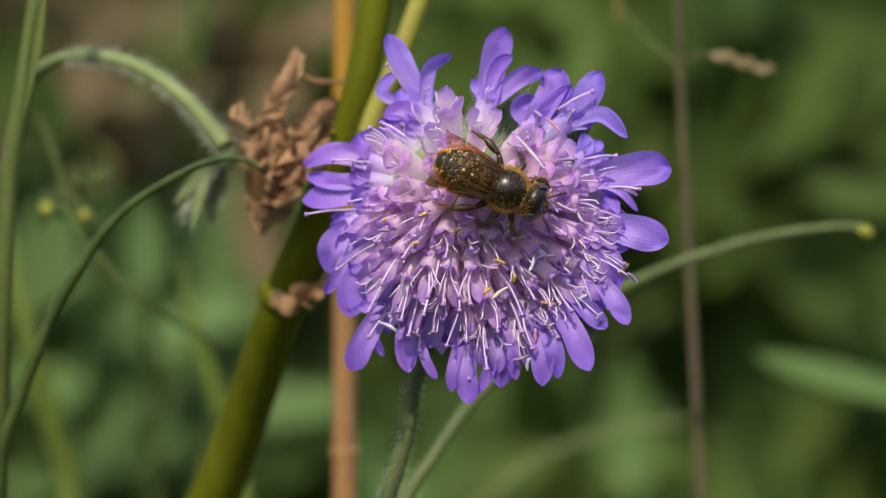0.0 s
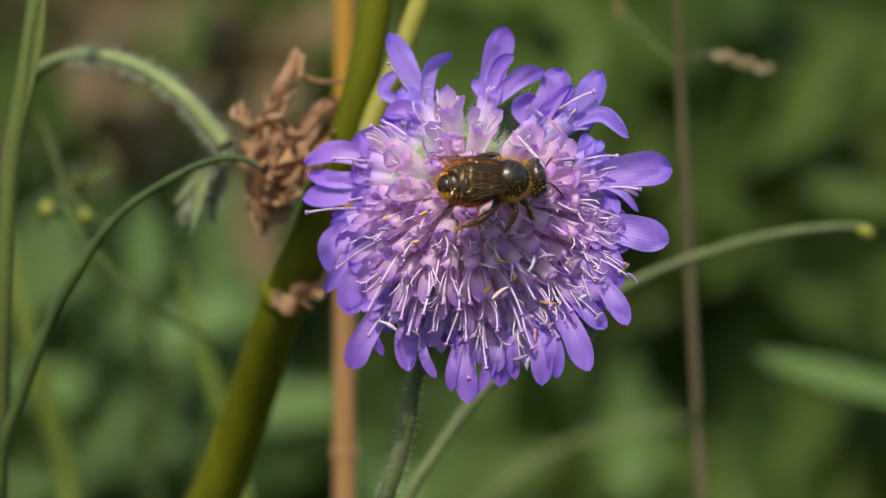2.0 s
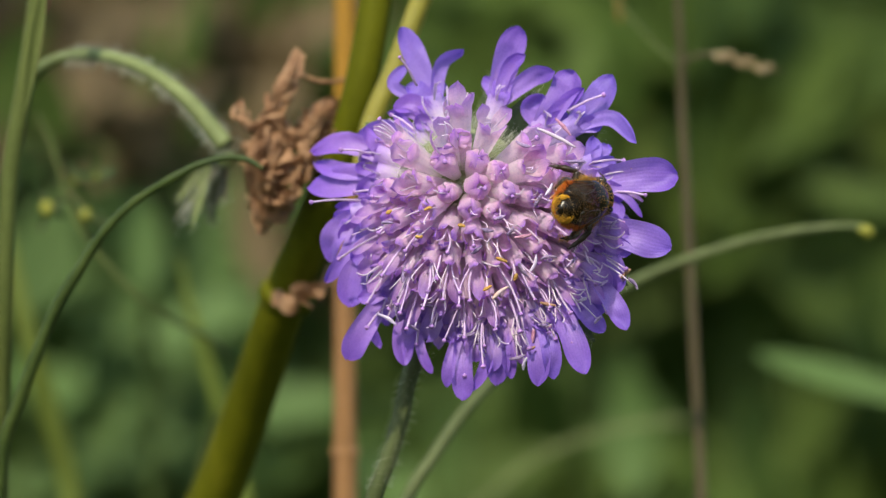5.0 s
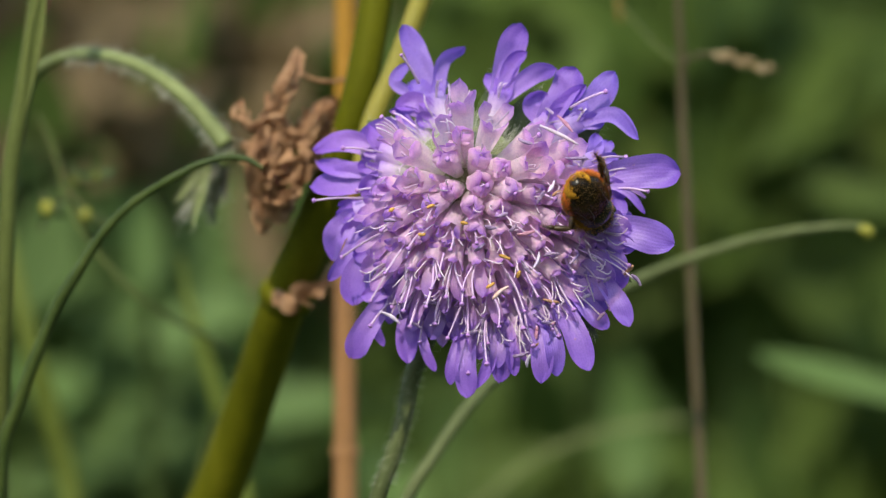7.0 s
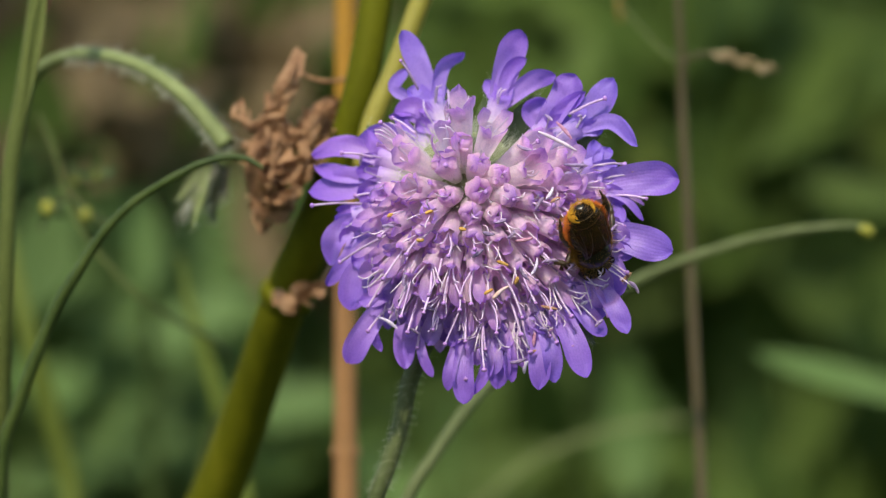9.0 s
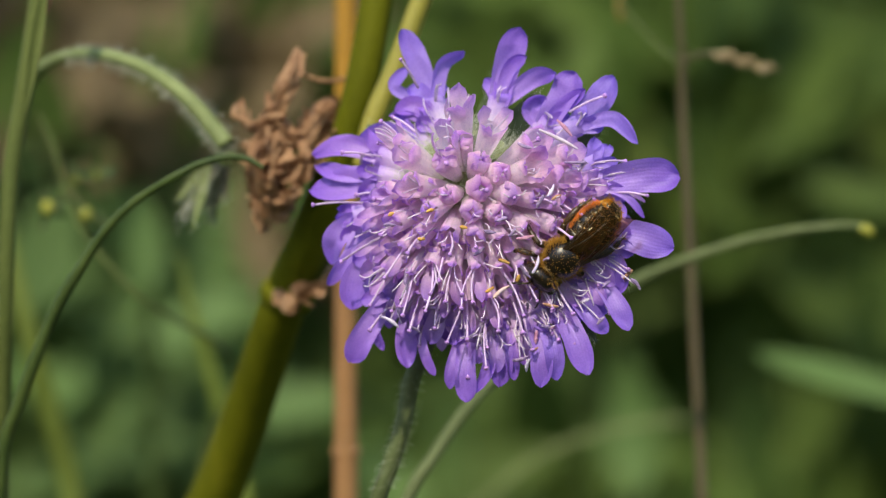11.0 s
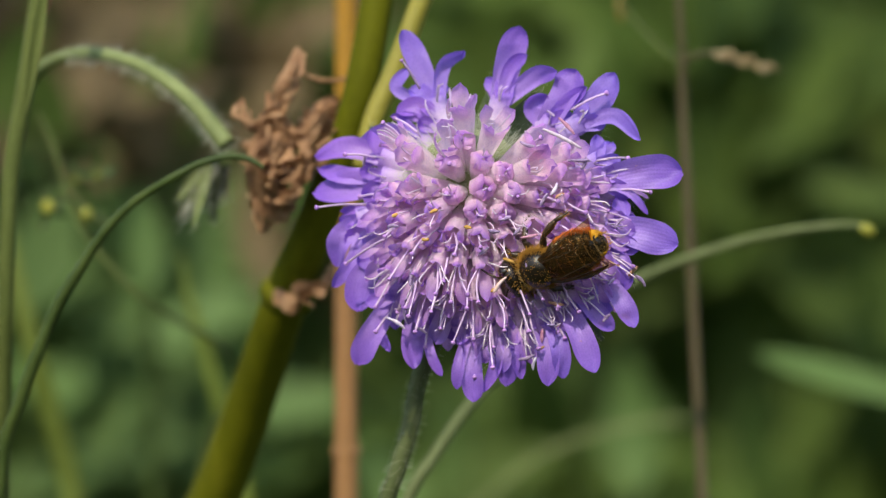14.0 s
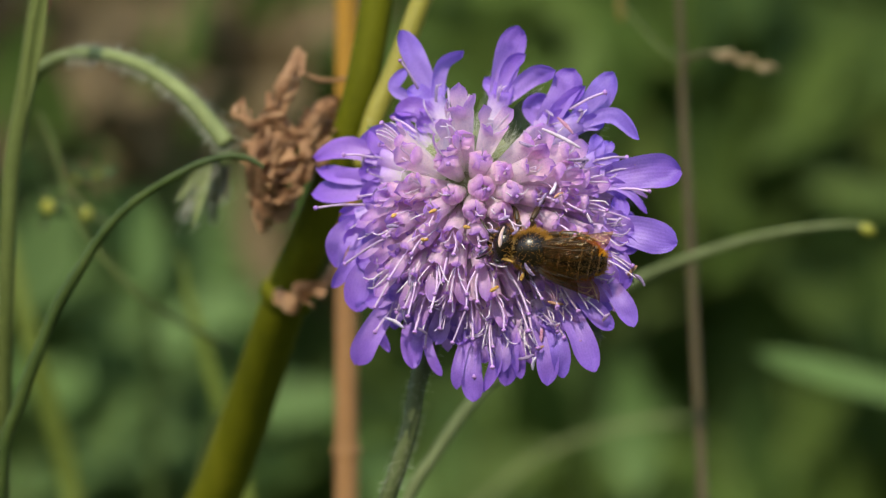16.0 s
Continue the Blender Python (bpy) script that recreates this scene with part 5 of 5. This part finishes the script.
# little yellow buds on a thin twig
twig, _, _ = stalk("budding_twig", [(-40, 160, GROUND - 10, 1.2), (-36, 140, -220, 1.0), (-31, 110, -31, 0.5), (-25.7, 100.8, -14.7, 0.36), (-32.3, 86.1, -8.3, 0.30), (-35.7, 81.9, -6.0, 0.30), (-39.1, 81.9, -2.6, 0.33), (-42.4, 81.9, 1.8, 0.33), (-44.4, 81.9, 6.1, 0.30), (-46.4, 84.0, 12.1, 0.26), (-48.4, 86.1, 16.2, 0.22)], REED, "thin twig with small yellow buds", "plant", 7)
for x, size in (((-46.7, 79.8, 4.8), 0.80), ((-42.1, 79.8, 4.0), 0.75), ((-43.8, 84.0, 8.1), 0.30), ((-41.1, 84.0, 8.7), 0.30)):
    bm = bmesh.new()
    for _ in range(6):
        leaf(bm, V(x) + V(0, 1.5, 0), (rng.uniform(-1, 1), rng.uniform(0, 1), rng.uniform(-0.4, 1)), (0, -1, 0.3), rng.uniform(1.8, 3.4), 0.9, 0.4)
    part("leaf_whorl", bm, GRASS_DARK, twig)
    bm = bmesh.new()
    ball(bm, x, (size, size, size * 1.15), u=9, v=7)
    part("bud", bm, BUD, twig, "small yellow bud")

# ---- foliage behind ----
def thicket(name, label, mat, count, seed, xs, ys, zs, sizes, slender, kind="stuff"):
    """Overlapping leaves that nobody could count."""
    r = random.Random(seed)
    bm = bmesh.new()
    for _ in range(count):
        y = r.uniform(*ys)
        s = 1 + y / 420
        root = (r.uniform(*xs) * s, y, max(GROUND + 5, r.uniform(*zs) * s))
        length = r.uniform(*sizes)
        leaf(bm, root, (r.gauss(0, 0.75), r.gauss(0, 0.5), r.gauss(0.45, 0.75)), (r.gauss(-0.1, 0.45), -1, r.uniform(0.1, 1.1)), length, length * r.uniform(*slender), r.uniform(-0.2, 1.0), 0.2, rows=5)
    return single(name, bm, mat, (0, ys[0], GROUND), label, "foliage", kind=kind)


thicket("meadow_foliage", "dense mixed green meadow leaves behind the flower", LEAF, 2200, 11, (-75, 75), (580, 1250), (-240, 90), (35, 100), (0.25, 0.5))
thicket("dry_litter", "brown withered stems and leaves in the meadow", LITTER, 140, 13, (-50, -14), (480, 640), (5, 32), (14, 36), (0.2, 0.45))
thicket("meadow_foliage", "green leaves among the withered ones", LEAF, 24, 31, (-50, -12), (450, 640), (0, 30), (14, 36), (0.2, 0.45))
thicket("low_grass", "low grass and leaves over the ground", LEAF, 1500, 14, (-140, 140), (30, 1500), (-420, -260), (60, 140), (0.05, 0.25))

# sunlit patches of the meadow: LEAF_PALE puts part of their brightness in the colour
PALE = "meadow leaves set as sunlit patches, partly by paler colour"
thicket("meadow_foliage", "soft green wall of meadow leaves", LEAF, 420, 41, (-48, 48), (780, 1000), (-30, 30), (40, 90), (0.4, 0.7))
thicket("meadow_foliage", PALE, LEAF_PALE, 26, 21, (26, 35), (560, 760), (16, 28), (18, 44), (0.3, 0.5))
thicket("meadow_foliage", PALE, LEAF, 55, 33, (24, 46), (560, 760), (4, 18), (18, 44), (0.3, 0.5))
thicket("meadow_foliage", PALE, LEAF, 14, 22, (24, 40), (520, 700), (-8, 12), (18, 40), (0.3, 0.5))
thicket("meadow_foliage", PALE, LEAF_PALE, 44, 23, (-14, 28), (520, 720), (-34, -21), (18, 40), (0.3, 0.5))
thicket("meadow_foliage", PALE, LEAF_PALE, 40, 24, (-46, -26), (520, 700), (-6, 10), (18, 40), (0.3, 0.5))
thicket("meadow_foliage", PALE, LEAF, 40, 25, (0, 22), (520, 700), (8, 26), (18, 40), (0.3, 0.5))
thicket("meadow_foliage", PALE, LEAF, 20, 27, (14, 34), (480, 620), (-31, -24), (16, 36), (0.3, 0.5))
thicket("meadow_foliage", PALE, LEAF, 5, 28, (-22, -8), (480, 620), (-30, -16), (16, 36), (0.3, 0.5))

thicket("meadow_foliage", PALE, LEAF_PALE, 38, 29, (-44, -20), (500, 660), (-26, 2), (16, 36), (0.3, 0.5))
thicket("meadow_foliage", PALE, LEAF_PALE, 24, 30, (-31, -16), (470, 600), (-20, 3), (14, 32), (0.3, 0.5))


def hedge():
    """A leafy bank that closes the view behind and around."""
    r = random.Random(5)
    bm = bmesh.new()
    for i in range(5200):
        f = r.uniform(0, 2 * math.pi)
        d = 2100 + r.uniform(-250, 250)
        z = GROUND + r.random() * 1050
        if r.random() < 0.5:
            f = r.gauss(math.pi / 2, 0.22)
        root = (d * math.cos(f), 400 + d * math.sin(f), z)
        length = r.uniform(120, 260)
        leaf(bm, root, (r.gauss(0, 1), r.gauss(0, 1), r.uniform(-0.4, 1)), (-math.cos(f) + r.gauss(0, 0.4), -math.sin(f) + r.gauss(0, 0.4), r.uniform(0, 1)), length, length * r.uniform(0.3, 0.6), 0.5, 0.2, rows=3)
    return single("hedge_bank", bm, LEAF, (0, 2100, GROUND), "leafy green bank behind the meadow", "hedge", kind="stuff")


hedge()


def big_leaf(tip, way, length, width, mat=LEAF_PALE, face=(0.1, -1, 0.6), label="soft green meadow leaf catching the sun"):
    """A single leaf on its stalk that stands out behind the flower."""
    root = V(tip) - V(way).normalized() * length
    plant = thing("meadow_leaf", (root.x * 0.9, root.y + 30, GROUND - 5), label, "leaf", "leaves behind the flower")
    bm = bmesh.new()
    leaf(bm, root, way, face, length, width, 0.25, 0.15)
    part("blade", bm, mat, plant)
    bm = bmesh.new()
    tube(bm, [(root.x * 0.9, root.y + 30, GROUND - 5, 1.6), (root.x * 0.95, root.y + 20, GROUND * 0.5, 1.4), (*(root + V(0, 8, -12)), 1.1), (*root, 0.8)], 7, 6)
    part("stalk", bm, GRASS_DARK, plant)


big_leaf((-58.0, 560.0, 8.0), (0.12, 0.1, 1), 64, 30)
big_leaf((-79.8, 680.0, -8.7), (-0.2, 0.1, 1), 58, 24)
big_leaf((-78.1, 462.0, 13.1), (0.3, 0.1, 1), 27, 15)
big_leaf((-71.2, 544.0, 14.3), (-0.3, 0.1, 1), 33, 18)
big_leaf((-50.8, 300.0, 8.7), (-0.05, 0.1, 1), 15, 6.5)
big_leaf((-80.2, 544.0, 52.8), (0.5, 0.1, 0.6), 38, 15, LEAF)
big_leaf((46.5, 560.0, 31.5), (0.1, 0.1, 1), 16, 12, GRASS, label="yellowing soft meadow leaf")
big_leaf((28.2, 560.0, -48.9), (0.9, 0.1, 0.25), 46, 18, LEAF)
big_leaf((68.8, 600.0, -54.3), (0.8, 0.1, 0.5), 54, 24, LEAF)
big_leaf((14.7, 528.0, 45.6), (-0.4, 0.1, 0.8), 38, 19, LEAF)

big_leaf((81.5, 700.0, -8.8), (0.8, 0.1, 0.3), 44, 20, LEAF)


# ---- what moves ----
def bee_pose(hx, hz, tx, tz, lean):
    """From where the head and the tail show on the flower's plane, and how the back leans to the bee's left."""
    dx, dz = hx - tx, hz - tz
    flat = math.hypot(dx, dz)
    long, thick = 11.2, 4.6
    s = math.sqrt(min(1.0, max(0.03, (flat * flat - thick * thick) / (long * long - thick * thick))))
    ux, uz = dx / flat, dz / flat
    ahead = V(ux * s, math.sqrt(1 - s * s), uz * s)
    aside = V(-uz, 0, ux)
    up = (V(0, -1, 0) + ahead * ahead.y).normalized() if s > 0.05 else V(-ux, 0, -uz)
    up = up * math.cos(radians(lean)) + aside * math.sin(radians(lean))
    left = up.cross(ahead)
    cx, cz = (hx + tx) / 2, (hz + tz) / 2
    rim = (12.9 + 1.4 * min(1.0, math.hypot(cx - HEART.x, cz - HEART.z) / 9)) ** 2 - (cx - HEART.x) ** 2 - (cz - HEART.z) ** 2
    y = HEART.y - math.sqrt(max(rim, 40.0)) - 4.8 * math.sqrt(1 - s * s)
    k = 1 + y / 420
    m = Matrix((ahead, left, up)).transposed().to_4x4()
    return Matrix.Translation(V(cx * k, y, cz * k) * MM + V(0, 0, LENS_HEIGHT)) @ m


def motions():
    # the flower sways on its stem
    sway = [(0, -0.62, -0.41, -2.78), (0.5, -0.05, -0.21, -2.25), (1, -0.68, -0.53, -2.21), (1.5, -0.06, -0.29, -2.37), (2, -0.60, -0.37, -2.41),
        (2.5, 0.00, -0.51, -2.04), (3, -0.60, 0.25, -1.34), (3.5, -0.01, -0.60, -1.40), (4, -0.24, -0.22, -0.82), (6.5, -0.21, -0.29, 0.82),
        (7, 0.00, 0.00, 0.00), (7.5, -0.15, -0.85, 0.66), (8, 0.06, 0.14, -0.56), (8.5, -0.17, -0.60, 0.33), (9, -0.18, -0.63, 0.37),
        (11.5, -0.04, -0.44, -0.44), (12, 0.30, -0.42, -0.85), (12.5, -0.10, -0.31, -0.71), (13, 0.14, -0.61, -0.85), (13.5, -0.10, -0.26, -0.93),
        (14, 0.23, -0.43, -1.09), (14.5, -0.18, -0.51, -1.03), (15, 0.24, -0.25, -1.25), (15.5, 0.03, -0.30, -1.53), (16, 0.11, -0.43, -1.31)]
    walk(flower, [(t, pose((CENTRE.x + x) * MM, CENTRE.y * MM, LENS_HEIGHT + (CENTRE.z + z) * MM, 0, a, 0)) for t, x, z, a in sway])
    # the loose filament rides on the flower and is pushed aside
    def lying(x, z, y, turn, t):
        k = 1 + y / 420
        dx, dz = (float(np.interp(t, [q[0] for q in sway], [q[n] for q in sway])) for n in (1, 2))
        return pose((x + dx) * k * MM, y * MM, LENS_HEIGHT + (z + dz) * k * MM, 0, turn, 0)
    first, last = (9.4, 10.0, -9.6, 49), (11.5, 11.3, -8.2, 26)
    rows = [(t / 4, lying(*first, t / 4)) for t in range(13)] + [(3.2, lying(*last, 3.2)), (3.5, lying(*last, 3.5)), (4, lying(*last, 4))]
    walk(filament, rows + [(t, lying(*last, t)) for t, *_ in sway if t > 4])
    # the spent anther: on the florets first, then carried on the bee's face
    place = [(0, 5.7, -4.3, 40), (7, 5.7, -4.3, 40), (12.5, 5.7, -4.3, 40), (13.2, 5.8, -4.1, 45), (13.7, 5.7, -3.7, 50), (14.4, 5.4, -3.6, 55), (14.8, 5.8, -3.6, 50),
             (15.1, 5.8, -3.2, 50), (15.4, 5.3, -1.6, 55), (15.7, 5.5, 0.2, 65), (16, 5.7, 1.1, 80)]
    walk(spent, [(t, pose(x * 0.972 * MM, -11.6 * MM, LENS_HEIGHT + z * 0.972 * MM, 0, -turn, 0)) for t, x, z, turn in place])
    # the bee creeps over it: seconds, head x z, tail x z, lean
    rows = [(0.0, 10.0, 4.4, -0.6, 9.0, 6), (0.3, 9.9, 3.9, 0.7, 9.3, 16), (0.6, 11.0, 4.4, 1.4, 8.7, 18), (0.9, 10.3, 3.3, 0.9, 8.9, 20), (1.2, 9.9, 2.7, 2.0, 8.3, 24),
        (1.5, 10.2, 2.5, 2.8, 9.0, 22), (1.65, 10.5, 4.7, 1.1, 7.2, 12), (1.8, 10.5, 6.9, 0.1, 6.0, 4), (2.1, 10.0, 7.5, -0.4, 6.1, 26), (2.4, 11.8, 9.3, 0.9, 5.9, 10),
        (2.7, 11.3, 9.2, 2.4, 6.4, 24), (2.85, 11.9, 7.2, 2.4, 7.3, 18), (3.0, 12.5, 4.8, 2.6, 8.7, 12), (3.2, 12.9, 5.2, 3.6, 5.8, 2), (3.4, 15.5, 6.8, 5.7, 4.4, -14),
        (3.6, 15.3, 6.1, 6.4, 5.4, -10), (3.9, 15.1, 6.6, 7.7, 5.2, -10), (4.2, 15.6, 5.8, 9.0, 3.3, -8), (6.3, 16.9, 5.2, 11.5, 4.4, 0), (6.5, 16.6, 5.5, 11.5, 2.2, 4),
        (6.7, 16.9, 3.6, 11.9, 3.1, 4), (6.9, 16.6, 2.8, 11.6, 5.8, 8), (7.1, 16.1, 1.8, 13.1, 7.9, 16), (7.2, 16.1, 0.9, 13.0, 8.2, 18), (7.3, 14.8, -0.8, 13.3, 8.1, 22),
        (7.4, 13.6, -1.4, 15.1, 7.6, 24), (7.6, 13.5, -1.5, 14.9, 7.4, 22), (7.8, 13.1, -1.5, 16.1, 7.8, 22), (8.0, 13.3, -1.8, 16.2, 7.7, 22), (8.2, 13.4, -2.6, 16.4, 7.2, 24),
        (8.4, 13.0, -3.0, 15.2, 5.4, 26), (8.7, 13.5, -2.6, 14.5, 5.3, 22), (9.0, 15.6, -2.5, 13.2, 4.6, 20), (9.2, 14.9, -2.7, 14.1, 3.8, 16), (11.3, 8.9, -3.7, 17.1, 4.2, 28),
        (11.5, 10.6, -5.4, 16.7, 4.4, 30), (11.65, 9.4, -4.7, 15.8, 4.4, 30), (11.9, 7.7, -4.7, 16.1, 3.1, 32), (12.2, 7.5, -4.7, 15.9, 2.5, 32), (12.5, 6.5, -3.6, 15.8, 1.1, 34),
        (12.8, 7.0, -3.1, 15.3, -2.1, 32), (13.1, 7.0, -3.6, 16.6, -0.0, 28), (13.4, 6.7, -3.1, 15.7, -0.0, 26), (13.7, 6.3, -3.3, 16.9, -1.2, 24), (14.0, 6.2, -3.4, 15.9, 0.9, 24),
        (14.4, 5.2, -3.8, 15.8, -0.4, 28), (14.8, 5.3, -3.6, 15.0, 2.0, 24), (15.1, 5.7, -3.1, 16.3, 1.6, 18), (15.4, 5.1, -2.2, 16.6, 0.7, 16), (15.7, 5.2, -0.8, 16.9, 0.1, 16),
        (16.0, 4.9, 0.4, 16.1, -1.5, 18)]
    walk(bee, [(t, bee_pose(*row)) for t, *row in rows])
    # wings: a little spread while it climbs, half open on one side towards the end
    spread = {1: [(0, 9), (0.5, 8), (1.0, 6), (1.5, 6), (2.0, 9), (2.4, 6), (3.0, 10), (3.3, 4), (4.2, 4), (6.3, 12), (6.9, 10), (7.4, 3), (9.2, 2), (11.3, 2), (13.6, 6), (14.4, 8), (14.8, 13), (16, 15)],
              -1: [(0, 9), (0.6, 5), (1.5, 4), (2.0, 7), (2.4, 8), (3.0, 5), (4.2, 4), (6.3, 12), (6.9, 10), (7.4, 3), (9.2, 2), (11.3, 2), (12.6, 4), (13.2, 14), (13.6, 34), (14.0, 12), (14.4, 18), (14.8, 13), (15.4, 14), (16, 15)]}
    for wing, side, name in wings:
        rest = wing.location.copy()
        share = 1.0 if name == "forewing" else 1.15
        walk(wing, [(t, Matrix.Translation(rest) @ pose(0, 0, 0, -side * a * share * 0.3, 0, -side * a * share)) for t, a in spread[side]])
    # legs: treading about
    for n, (leg, pair, side, hip) in enumerate(legs):
        r = random.Random(40 + n)
        rest = leg.location.copy()
        walk(leg, [(t * 0.4, Matrix.Translation(rest) @ pose(0, 0, 0, r.uniform(-10, 10), r.uniform(-8, 8), r.uniform(-16, 16))) for t in range(41)])


motions()
